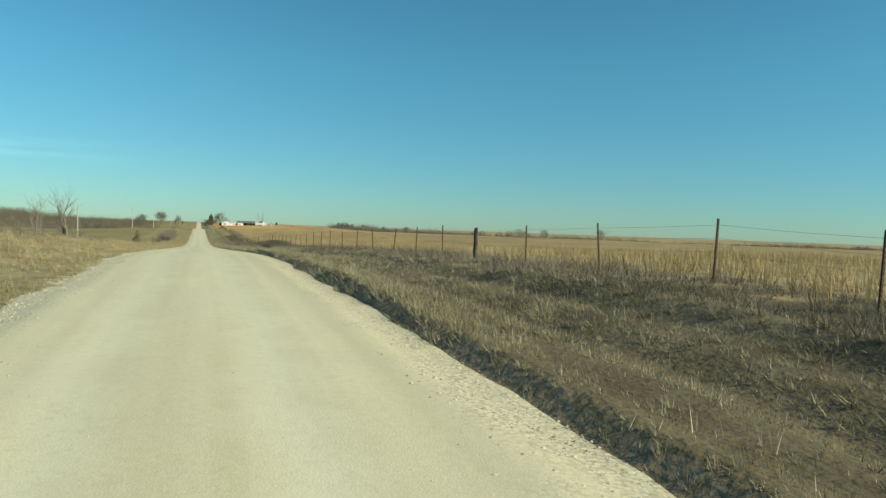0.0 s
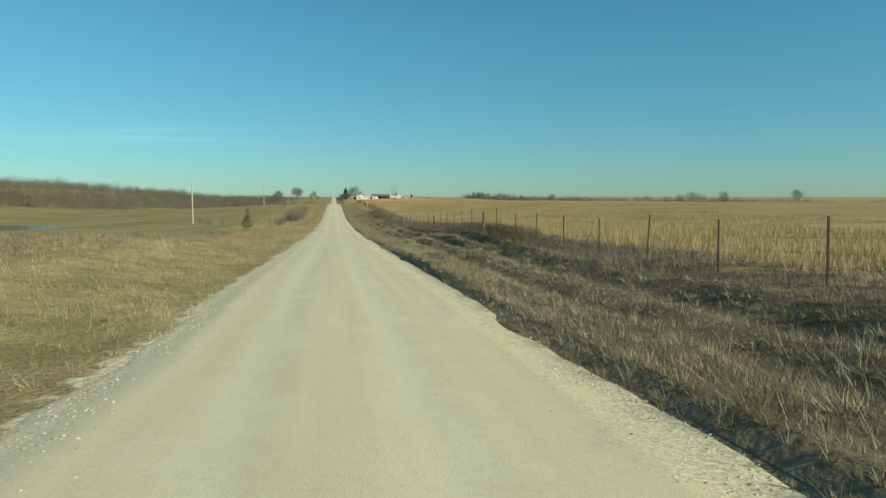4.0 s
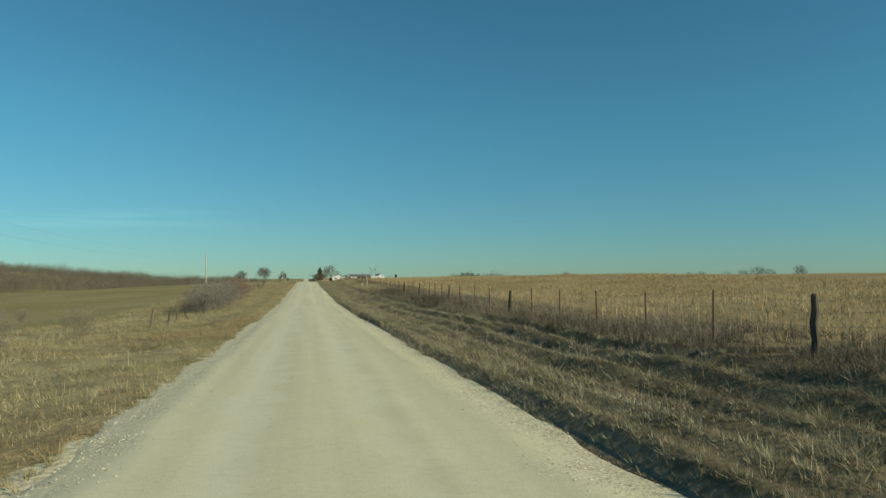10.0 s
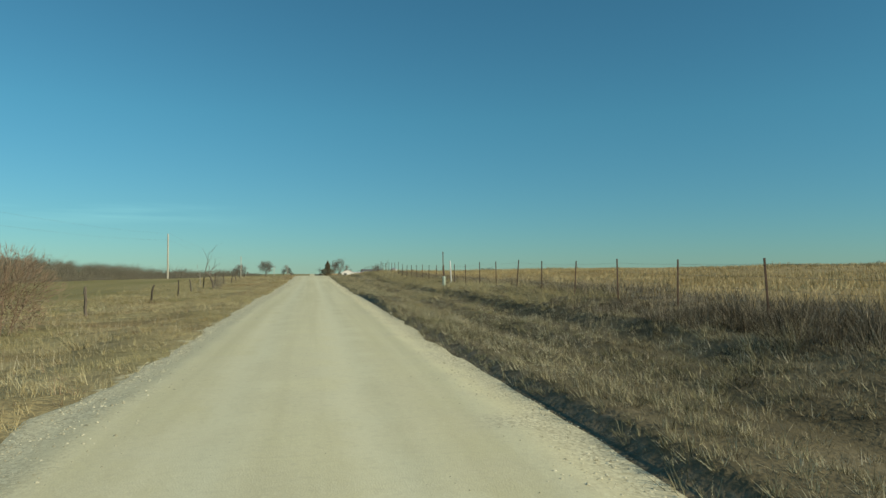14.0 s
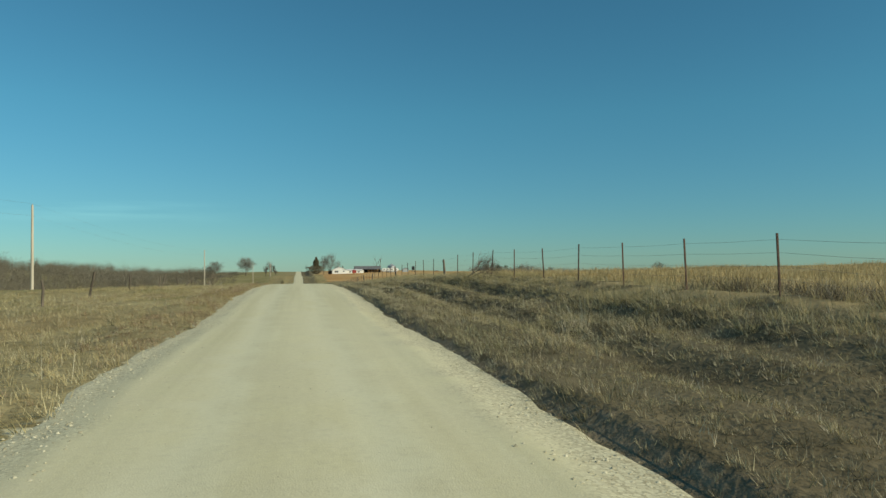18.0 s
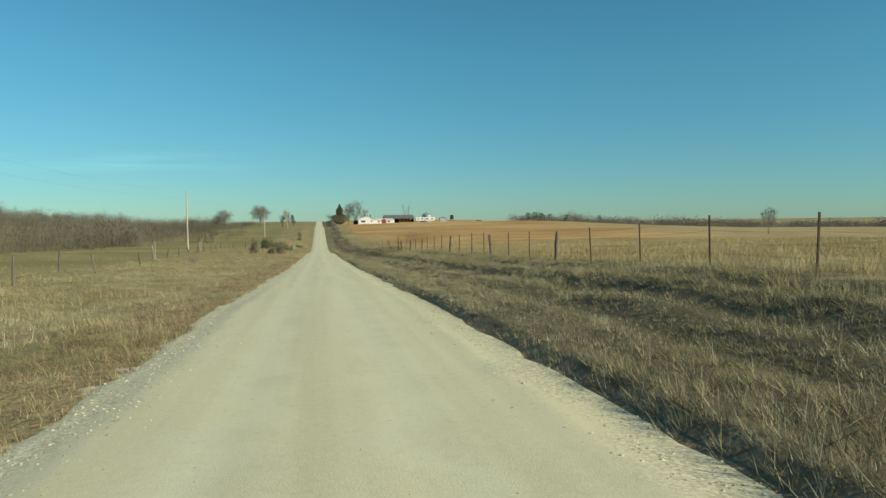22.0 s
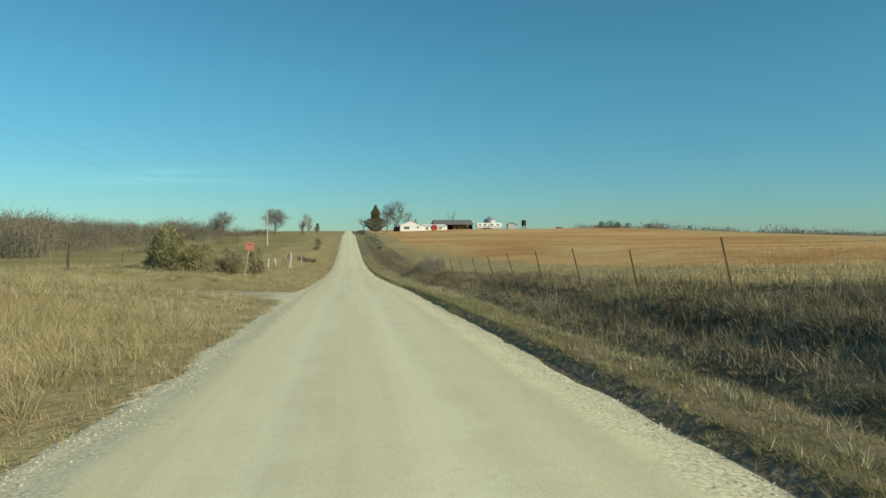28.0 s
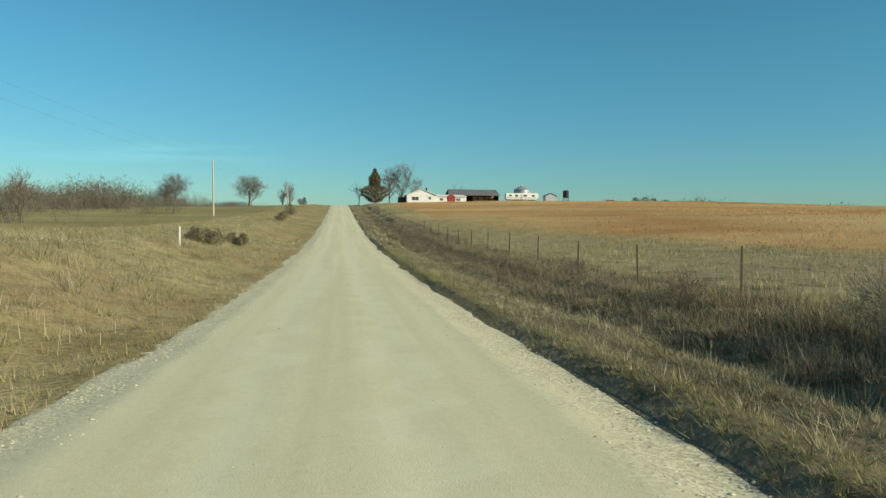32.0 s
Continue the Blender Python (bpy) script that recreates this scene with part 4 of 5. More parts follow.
def woods(name, label, spots, kinds, mat, low, high):
    """Many bare trees far off, as one thing; spots: x, y arrays."""
    lots, faces, at = [], [], 0
    for i, (x, y) in enumerate(zip(*spots)):
        co, f = kinds[i % len(kinds)]
        t = rng.uniform(0, 6.28)
        s = (low + (high - low) * rng.random() ** 1.6) * (1 + 0.2 * float(wobble(x, y, 55, 8)) + 0.18 * float(wobble(x, y, 17, 9)))
        c, n_ = math.cos(t) * s, math.sin(t) * s
        q = np.stack([co[:, 0] * c - co[:, 1] * n_, co[:, 0] * n_ + co[:, 1] * c, co[:, 2] * s], 1)
        lots.append(q + np.array([x, y, 0.0]))
        faces.append(f + at)
        at += len(co)
    z = land_z(spots[0], spots[1])
    for q, zz in zip(lots, z):
        q[:, 2] += zz - 0.3
    return tagged(new(name, raw_mesh(name, np.concatenate(lots), np.concatenate(faces), mat)), label, "trees", kind="stuff")


def joined(g):
    at, co, faces = 0, [], []
    for a, fa in g:
        co.append(a)
        faces.append(fa + at)
        at += len(a)
    return np.concatenate(co), np.concatenate(faces)


def thick(g, k):
    """The same sticks, thickened, for trees far off."""
    co, f = joined(g)
    c = co.reshape(-1, 3, 3)
    m = c.mean(1, keepdims=True)
    return (m + (c - m) * k).reshape(-1, 3), f


def twiggy(seed, count, wide=0.36, base=0.3, length=0.3, width=0.016, stems=3):
    """A fine bare crown one metre high: a haze of thin twigs on a few stems."""
    r = np.random.default_rng(seed)
    d = r.normal(0, 1, (count, 3))
    d /= np.linalg.norm(d, axis=1)[:, None]
    rad = r.random(count) ** 0.45
    lump = 1 + 0.22 * np.sin(4 * np.arctan2(d[:, 1], d[:, 0]) + seed) + 0.15 * np.sin(7 * d[:, 2] + seed)
    mid, half = (base + 0.93) / 2, (0.93 - base) / 2
    p = np.stack([d[:, 0] * wide * rad * lump, d[:, 1] * wide * rad * lump, mid + d[:, 2] * half * rad], 1)
    out = d * np.array([0.8, 0.8, 0.5]) + np.array([0, 0, 0.5]) + r.normal(0, 0.35, (count, 3))
    out /= np.linalg.norm(out, axis=1)[:, None]
    q = p + out * (length * r.uniform(0.4, 1.0, count))[:, None]
    q[:, 2] = np.minimum(q[:, 2], 1.0)
    s = np.cross(out, r.normal(0, 1, (count, 3)))
    s /= np.linalg.norm(s, axis=1)[:, None]
    s *= (width * r.uniform(0.5, 1.2, count))[:, None] / 2
    co, faces = [], []
    for k in range(stems):
        w = r.uniform(0, 6.28)
        limb(co, faces, Vector((0.03 * math.cos(w), 0.03 * math.sin(w), -0.1)), Vector((0.2 * wide * 2 * math.cos(w), 0.2 * wide * 2 * math.sin(w), 0.75)), 0.012, 0.004)
    co = np.array([tuple(v) for v in co])
    twigs = np.stack([p - s, p + s, q], 1).reshape(-1, 3)
    return np.concatenate([co, twigs]), np.concatenate([np.array(faces), len(co) + np.arange(3 * count).reshape(-1, 3)])


FAR_KINDS = [twiggy(100 + i, 190, 0.38 + 0.05 * (i % 3), 0.02, 0.15, 0.013) for i in range(7)]
BRUSH_KINDS = [twiggy(120 + i, 130, 0.6, 0.0, 0.18, 0.016, 2) for i in range(5)]
LINE_KINDS = [twiggy(140 + i, 80, 0.6, 0.0, 0.22, 0.05, 1) for i in range(4)]
TALL_KINDS = [thick(grow(100 + i, 1.0, spread=0.5, levels=3, forks=2, trunk_share=0.36, radius=0.009, stems=1 + i % 2, low=True), 1.1) for i in range(4)]
WOOD_Y, WOOD_X = [270, 350, 430, 470, 520, 600, 700, 850, 1000, 1150], [175, 152, 130, 120, 108, 90, 72, 62, 60, 60]
n = 2600
wy = rng.uniform(270, 935, n)
wx = -np.interp(wy, WOOD_Y, WOOD_X) - 130 * rng.random(n) ** 1.5 + 6 * np.sin(wy / 17) + 4 * rng.normal(0, 1, n)
woods("far_woods", "grey-brown bare deciduous woods beyond the pasture", (wx, wy), FAR_KINDS, M_WOODS, 4.5, 10.0)
spots = [(-51, 688), (-48, 692), (-45, 689), (-53, 694), (-47, 696), (-42.5, 694), (-50, 700), (-47, 758), (-45, 761), (-42, 758), (-40, 764), (-50, 765), (-38, 760), (-56, 702), (-59, 690), (-62, 698)]
woods("edge_thicket", "bushy bare trees at the meadow edge", (np.repeat([x for x, _ in spots], 3) + rng.normal(0, 1.6, 48), np.repeat([y for _, y in spots], 3) + rng.normal(0, 2, 48)), BRUSH_KINDS, M_WOODS, 3.6, 5.4)
n = 60
wx, wy = -rng.uniform(60, 300, n), rng.uniform(290, 1100, n)
keep = wx < -np.interp(wy, WOOD_Y, WOOD_X) - 4
woods("tall_woods", "taller bare trees standing out of the woods", (wx[keep], wy[keep]), TALL_KINDS, M_WOODS, 9, 12.5)
n = 1500
by = rng.uniform(300, 1060, n)
bx = -np.interp(by, WOOD_Y, WOOD_X) + 10 - 22 * rng.random(n) + 7 * np.sin(by / 17) + 3 * rng.normal(0, 1, n)
woods("wood_edge_brush", "low bare brush along the edge of the woods", (bx, by), BRUSH_KINDS, M_WOODS, 1.4, 4.0)
n = 1300
woods("ridge_woods", "distant bare woods on the ridge", (-rng.uniform(300, 640, n), rng.uniform(200, 1600, n)), FAR_KINDS, M_WOODS, 13, 21)
n = 2500
ex, ey = 190 + 1150 * rng.random(n) ** 1.2, 1090 + rng.normal(0, 22, n)
ey -= 0.25 * ex
woods("east_woods", "distant line of bare trees", (ex, ey), LINE_KINDS, M_HAZED_WOODS, 5.5, 10.5)
n = 40
ex, ey = 205 + 900 * rng.random(n), 1080 + rng.normal(0, 12, n)
ey -= 0.25 * ex
woods("east_tall_trees", "taller bare trees in the distant line", (ex, ey), FAR_KINDS, M_HAZED_WOODS, 12, 15)
for i, (x, y, h) in enumerate(((196, 1030, 9.5), (203, 1031, 10.5), (209, 1029, 10), (217, 1028, 9.5), (232, 1024, 10), (262, 1016, 10))):
    cedar("evergreen", "dark evergreen in the distant line of trees", 90 + i, x, y, h, h * 1.1, M_FIR, 420, 0.9, 0.5, "far evergreens")


def twigs(tree, seed, h, count, wide, base, mat=None, width=0.008):
    """A haze of fine twigs filling out a bare crown."""
    co, f = twiggy(seed, count, wide, base, 0.16, width, 1)
    part("outer_crown", raw_mesh("outer_crown", co * h, f, mat or M_BARK), None, tree)
    return tree


# ---------------------------------------------------------------- fence, poles
def prism(bm, path, radius, sides=6, jitter=0.0, r=None):
    """A tube along points with a radius each; capped."""
    rings = []
    for i, (p, rad) in enumerate(zip(path, radius)):
        p = Vector(p)
        d = (Vector(path[min(i + 1, len(path) - 1)]) - Vector(path[max(i - 1, 0)])).normalized()
        u = d.cross(Vector((0.3, 1, 0.1))).normalized()
        v = d.cross(u)
        rings.append([bm.verts.new(p + (u * math.cos(6.2832 * k / sides) + v * math.sin(6.2832 * k / sides)) * rad * (1 + (r.uniform(-jitter, jitter) if r else 0))) for k in range(sides)])
    for a, b in zip(rings, rings[1:]):
        for k in range(sides):
            bm.faces.new((a[k], a[(k + 1) % sides], b[(k + 1) % sides], b[k]))
    bm.faces.new(rings[0][::-1])
    bm.faces.new(rings[-1])


def box(bm, x0, y0, z0, x1, y1, z1, bevel=0.0):
    m = Matrix.Translation(((x0 + x1) / 2, (y0 + y1) / 2, (z0 + z1) / 2)) @ Matrix.Diagonal((x1 - x0, y1 - y0, z1 - z0, 1))
    made = bmesh.ops.create_cube(bm, size=1, matrix=m)
    if bevel:
        bmesh.ops.bevel(bm, geom=list({e for v in made["verts"] for e in v.link_edges}), offset=bevel, segments=1, affect="EDGES")


def t_post_mesh():
    bm = bmesh.new()
    box(bm, -0.025, -0.005, -0.4, 0.025, 0.005, 1.3)
    box(bm, -0.005, 0.004, -0.4, 0.005, 0.042, 1.3)
    for k in range(14):
        box(bm, -0.008, -0.014, 0.1 + 0.085 * k, 0.008, -0.004, 0.13 + 0.085 * k)
    me = bpy.data.meshes.new("fence_post")
    bm.to_mesh(me)
    bm.free()
    me.materials.append(M_POST)
    return me


def wood_post_mesh(seed, h=1.3, rad=0.078):
    r = random.Random(seed)
    bm = bmesh.new()
    zs = [-0.4, 0.0, 0.35, 0.7, 1.0, h - 0.02, h]
    prism(bm, [(r.gauss(0, 0.015), r.gauss(0, 0.015), z) for z in zs], [rad * k for k in (1.15, 1.1, 1.0, 1.02, 0.95, 0.9, 0.7)], 9, 0.14, r)
    me = bpy.data.meshes.new("wooden_post")
    bm.to_mesh(me)
    bm.free()
    me.materials.append(M_WOOD)
    return me


def fence_x(y):
    return np.interp(y, [0, 40, 60, 140, 180, 440, 480, 500, 575, 600, 640, 800], [11.7, 11.6, 10.7, 10.6, 11.2, 11.5, 11.3, 9.4, 9.3, 10.0, 10.0, 10.0])


T_POST = t_post_mesh()
WOODS = [wood_post_mesh(i) for i in range(4)]
WOODEN = [28.6, 108.5, 133.0, 159.3, 176.0, 200.4, 217.6, 233.1, 244.7, 297.0, 368.9, 397.1, 424.9, 438.1, 453.1, 470.1, 479.7, 485.2, 487.0]
post_ys = []
ends = [5.0, 13.5, *WOODEN[:10], 346.1, *WOODEN[10:]]
for a, b, k in zip(ends, ends[1:], (2, 3, 18, 6, 6, 4, 6, 4, 5, 3, 12, 12, 5, 6, 6, 3, 3, 4, 2, 1, 1)):
    post_ys += [a + (b - a) * i / k for i in range(k)]
post_ys = [y for y in post_ys if not 440 < y < 452] + [440.3, 444.3, 448.9]
post_ys += [487.0, 494.6] + [500.9 + 6.02 * k for k in range(29)]
lean_r = random.Random(5)
post_tops = []
for y in sorted(set(round(v, 1) for v in post_ys)):
    x = float(fence_x(y)) + (0.45 if 490 < y < 596 else 0)
    wooden = any(abs(y - w) < 0.6 for w in WOODEN)
    slack = 490 < y < 596
    rx, ry = lean_r.gauss(0, 4.0 if wooden else 2.0), lean_r.gauss(0, 4.0 if wooden else 2.0) - (16 if slack else 0)
    ob = new("wooden_post" if wooden else "fence_post", lean_r.choice(WOODS) if wooden else T_POST)
    stretch = Matrix.Diagonal((1.0, 1.0, 1.28, 1)) if slack else Matrix.Diagonal((1.1, 1.1, 1.08 if wooden else 1.17, 1))
    m = pose(x, y, z_at(x, y), rx, ry, lean_r.uniform(-8, 8) + (0 if not wooden else lean_r.uniform(0, 180))) @ stretch
    ob.matrix_world = m
    post_tops.append(m)
    tagged(ob, "weathered round wooden fence post" if wooden else ("leaning rusty steel T-post" if slack else "rusty steel T-post beside the field"), "fence post", "posts of the field fence")


def wire_run(name, label, points, rad, mat, sag=0.02, steps=2):
    co, faces = [], []
    for a, b in zip(points, points[1:]):
        prev = a
        for i in range(1, steps + 1):
            f = i / steps
            q = a.lerp(b, f) - Vector((0, 0, sag * 4 * f * (1 - f)))
            limb(co, faces, prev, q, rad, rad)
            prev = q
    return tagged(new(name, raw_mesh(name, np.array([tuple(v) for v in co]), np.array(faces), mat)), label, "wire")


for h in (0.35, 0.62, 0.9, 1.17):
    wire_run("fence_wire", "barbed wire strung along the fence posts", [m @ Vector((0, -0.015, h)) for m in post_tops], 0.0035, M_WIRE)


def utility_pole(x, y, height):
    root = new("utility_pole")
    root.matrix_world = pose(x, y, z_at(x, y), 0.4, -0.3, 0)
    bm = bmesh.new()
    prism(bm, [(0, 0, -1), (0, 0, height * 0.5), (0, 0, height)], [0.20, 0.17, 0.13], 12)
    part("shaft", bm, M_POLE, root)
    bm = bmesh.new()
    prism(bm, [(0, 0, height - 0.02), (0, 0, height + 0.08), (0, 0, height + 0.16), (0, 0, height + 0.2)], [0.03, 0.06, 0.05, 0.02], 8)
    part("insulator", bm, M_METAL, root, "grey pin insulator")
    bm = bmesh.new()
    prism(bm, [(0.12, 0, height - 1.55), (0.2, 0, height - 1.5), (0.24, 0, height - 1.4)], [0.03, 0.045, 0.03], 8)
    part("bracket", bm, M_METAL, root, "steel neutral bracket")
    return tagged(root, "pale weathered wooden utility pole without crossarm", "utility pole", "utility poles")


POLES = [(-38.5, 95, 11.5), (-37.0, 252, 11.5), (-34.3, 416, 11.5), (-32.6, 575, 14.2), (-26.0, 738, 11.8), (-22, 893, 11.5)]
for x, y, h in POLES:
    utility_pole(x, y, h)
for dz in (0.18, -1.4):
    wire_run("power_line", "thin overhead power line between the poles", [Vector((x, y, z_at(x, y) + h + dz)) for x, y, h in [(-37, -60, 11.5)] + POLES], 0.006, M_WIRE, sag=1.6, steps=12)


# ---------------------------------------------------------------- the farm
def wall_prism(bm, x0, x1, y0, y1, z0, z1, peak=None, along="y"):
    """A box with an optional gable: peak height, ridge along x or y."""
    if peak is None:
        box(bm, x0, y0, z0, x1, y1, z1)
        return
    if along == "y":
        pts = [(x0, z0), (x1, z0), (x1, z1), ((x0 + x1) / 2, peak), (x0, z1)]
        a = [bm.verts.new((px, y0, pz)) for px, pz in pts]
        b = [bm.verts.new((px, y1, pz)) for px, pz in pts]
    else:
        pts = [(y0, z0), (y1, z0), (y1, z1), ((y0 + y1) / 2, peak), (y0, z1)]
        a = [bm.verts.new((x0, py, pz)) for py, pz in pts]
        b = [bm.verts.new((x1, py, pz)) for py, pz in pts]
    bm.faces.new(a)
    bm.faces.new(b[::-1])
    for i in range(5):
        j = (i + 1) % 5
        bm.faces.new((a[j], a[i], b[i], b[j]))
    bmesh.ops.recalc_face_normals(bm, faces=bm.faces)


def slab(bm, a, b, c, d, t):
    """A thin roof plane with thickness t, from four corners."""
    lo = [bm.verts.new(p) for p in (a, b, c, d)]
    hi = [bm.verts.new((p[0], p[1], p[2] + t)) for p in (a, b, c, d)]
    bm.faces.new(lo[::-1])
    bm.faces.new(hi)
    for i in range(4):
        j = (i + 1) % 4
        bm.faces.new((lo[i], lo[j], hi[j], hi[i]))


def window_unit(parent, x, y, z, w, h):
    bm = bmesh.new()
    for bx in ((x - w / 2 - 0.08, z - h / 2 - 0.08, x + w / 2 + 0.08, z - h / 2), (x - w / 2 - 0.08, z + h / 2, x + w / 2 + 0.08, z + h / 2 + 0.08), (x - w / 2 - 0.08, z - h / 2, x - w / 2, z + h / 2), (x + w / 2, z - h / 2, x + w / 2 + 0.08, z + h / 2), (x - 0.025, z - h / 2, x + 0.025, z + h / 2)):
        box(bm, bx[0], y - 0.05, bx[1], bx[2], y + 0.02, bx[3])
    win = part("window", bm, M_WHITE, parent)
    bm = bmesh.new()
    box(bm, x - w / 2, y - 0.02, z - h / 2, x + w / 2, y + 0.01, z + h / 2)
    part("pane", bm, M_GLASS, win, "dark window glass")


def at_farm(name, x, y):
    root = new(name)
    root.matrix_world = pose(x, y, z_at(x, y))
    return root


house = at_farm("farmhouse", 31.0, 852)
bm = bmesh.new()
wall_prism(bm, -5.6, 5.6, 0, 13, -0.6, 3.0, 5.2)
part("wall", bm, M_WHITE, house)
bm = bmesh.new()
for s in (-1, 1):
    slab(bm, (s * 6.0, -0.4, 2.9), (0, -0.4, 5.27), (0, 13.4, 5.27), (s * 6.0, 13.4, 2.9), 0.14)
part("roof", bm, M_WHITE, house, "pale gabled roof")
window_unit(house, -2.4, -0.01, 1.7, 2.6, 1.3)
window_unit(house, 3.2, -0.01, 1.9, 0.9, 1.0)
bm = bmesh.new()
wall_prism(bm, 5.6, 17.5, 2, 9, -0.6, 2.6)
part("annex", bm, M_WHITE, house, "white single-storey annex")
bm = bmesh.new()
slab(bm, (5.6, 1.5, 2.62), (17.9, 1.5, 2.62), (17.9, 9.3, 3.5), (5.6, 9.3, 3.5), 0.12)
part("annex_roof", bm, M_WHITE, house)
window_unit(house, 8.0, 1.99, 1.5, 1.2, 0.9)
window_unit(house, 14.6, 1.99, 1.5, 1.6, 0.9)
bm = bmesh.new()
box(bm, 10.6, 1.9, -0.4, 11.6, 1.985, 1.7)
part("door", bm, M_DARK, house, "dark annex door")
bm = bmesh.new()
box(bm, 2.6, 8, 4.0, 3.2, 8.6, 6.2, 0.02)
part("chimney", bm, M_DARK, house)
bm = bmesh.new()
wall_prism(bm, -8.4, -5.62, 3, 8, -0.6, 2.3)
part("lean_to", bm, M_DARK, house, "dark lean-to against the house")
tagged(house, "white gabled farmhouse with an annex on the hill", "house")

shed = at_farm("machine_shed", 53.5, 862)
bm = bmesh.new()
box(bm, -10, 9.8, -0.4, 10, 10, 3.4)
part("back_wall", bm, M_DARK, shed)
for s in (-10, 9.85):
    bm = bmesh.new()
    box(bm, s, 0, -0.4, s + 0.15, 9.8, 3.2)
    part("side_wall", bm, M_DARK, shed)
bm = bmesh.new()
slab(bm, (-10.5, -0.6, 2.9), (10.5, -0.6, 2.9), (10.0, 5, 5.4), (-10.0, 5, 5.4), 0.1)
slab(bm, (-10.0, 5, 5.4), (10.0, 5, 5.4), (10.5, 10.6, 2.9), (-10.5, 10.6, 2.9), 0.1)
part("roof", bm, M_ROOF, shed, "dark grey metal roof")
for k in range(5):
    bm = bmesh.new()
    box(bm, -9.9 + k * 4.9, 0, -0.4, -9.7 + k * 4.9, 0.2, 2.95)
    part("post", bm, M_DARK, shed)
bm = bmesh.new()
box(bm, -9.6, 0.25, -0.4, -3.2, 0.4, 2.7)
part("front_panel", bm, M_WHITE, shed, "white panel closing one end")
bm = bmesh.new()
for k in range(4):
    for j in range(2):
        prism(bm, [(0.2 + 2.3 * k, 3 + j, 0.75 + j * 1.3), (1.9 + 2.3 * k, 3 + j, 0.75 + j * 1.3)], [0.75, 0.75], 12)
part("hay_stack", bm, M_RUST, shed, "round hay bales stored inside")
tagged(shed, "open-fronted machine shed with a dark metal roof", "shed")

silo = at_farm("grain_bin", 71.5, 856)
bm = bmesh.new()
zs = np.arange(-0.4, 4.9, 0.22)
prism(bm, [(0, 0, z) for z in zs], [3.2 + (0.03 if i % 2 else 0) for i in range(len(zs))], 28)
part("bin_wall", bm, M_METAL, silo)
bm = bmesh.new()
prism(bm, [(0, 0, 4.8), (0, 0, 6.3), (0, 0, 6.35), (0, 0, 6.6)], [3.35, 0.45, 0.35, 0.3], 28)
part("bin_roof", bm, M_METAL, silo, "conical galvanised roof")
tagged(silo, "round galvanised grain bin with a conical roof", "grain bin")

trailer = at_farm("camper_trailer", 69.2, 848)
bm = bmesh.new()
side_line = [(-6.4, 0.75), (5.2, 0.75), (6.6, 1.6), (6.6, 2.6), (5.9, 3.3), (-6.0, 3.1), (-6.4, 2.8)]
for yy in (-1.2, 1.2):
    bm.faces.new([bm.verts.new((x, yy, z)) for x, z in side_line])
bm.verts.ensure_lookup_table()
for k in range(7):
    q = (k + 1) % 7
    bm.faces.new([bm.verts[k], bm.verts[q], bm.verts[7 + q], bm.verts[7 + k]])
bmesh.ops.recalc_face_normals(bm, faces=bm.faces)
bmesh.ops.bevel(bm, geom=bm.edges[:], offset=0.12, segments=2, affect="EDGES")
part("body", bm, M_WHITE, trailer)
for x, w in ((-4.6, 1.0), (-2.2, 1.3), (1.2, 1.3), (4.4, 1.1)):
    bm = bmesh.new()
    box(bm, x - w / 2, -1.24, 1.9, x + w / 2, -1.205, 2.6, 0.01)
    part("window", bm, M_GLASS, trailer, "dark window")
bm = bmesh.new()
box(bm, -0.6, -1.24, 0.85, 0.1, -1.205, 2.7, 0.01)
part("door", bm, M_METAL, trailer, "grey door")
bm = bmesh.new()
box(bm, -6.2, -1.235, 1.35, 5.4, -1.206, 1.5)
part("stripe", bm, M_DARK, trailer, "dark stripe along the side")
for x in (-2.6, -1.6):
    for s in (-1.0, 1.0):
        bm = bmesh.new()
        prism(bm, [(x, s - 0.14, 0.42), (x, s + 0.14, 0.42)], [0.42, 0.42], 14)
        part("wheel", bm, M_BLACK, trailer)
bm = bmesh.new()
box(bm, -6.0, -0.9, 0.5, 5.4, 0.9, 0.72)
part("chassis", bm, M_DARK, trailer)
tagged(trailer, "long white camper trailer parked beside the bin", "trailer")

hut = at_farm("small_hut", 81.7, 850)
bm = bmesh.new()
wall_prism(bm, -2.2, 2.2, 0, 3.5, -0.5, 2.2, 3.2)
part("wall", bm, M_METAL, hut)
bm = bmesh.new()
for s in (-1, 1):
    slab(bm, (s * 2.5, -0.3, 2.1), (0, -0.3, 3.26), (0, 3.8, 3.26), (s * 2.5, 3.8, 2.1), 0.08)
part("roof", bm, M_ROOF, hut)
tagged(hut, "small grey metal hut with a gable roof", "hut")

tank = at_farm("water_tank", 87.6, 850)
bm = bmesh.new()
prism(bm, [(0, 0, 1.6), (0, 0, 1.75), (0, 0, 4.2), (0, 0, 4.5)], [1.0, 1.15, 1.15, 0.7], 16)
part("barrel", bm, M_BLACK, tank)
for sx in (-0.8, 0.8):
    for s in (-0.8, 0.8):
        bm = bmesh.new()
        box(bm, sx - 0.08, s - 0.08, -0.4, sx + 0.08, s + 0.08, 1.62)
        part("leg", bm, M_DARK, tank)
tagged(tank, "black upright tank on a short stand", "tank")

drum = at_farm("red_hay_ring", 41.7, 847)
bm = bmesh.new()
prism(bm, [(0, -0.8, 1.4), (0, -0.7, 1.4), (0, 0.7, 1.4), (0, 0.8, 1.4)], [1.35, 1.6, 1.6, 1.35], 18)
part("drum", bm, M_RED, drum)
tagged(drum, "red round farm tank beside the annex", "tank")

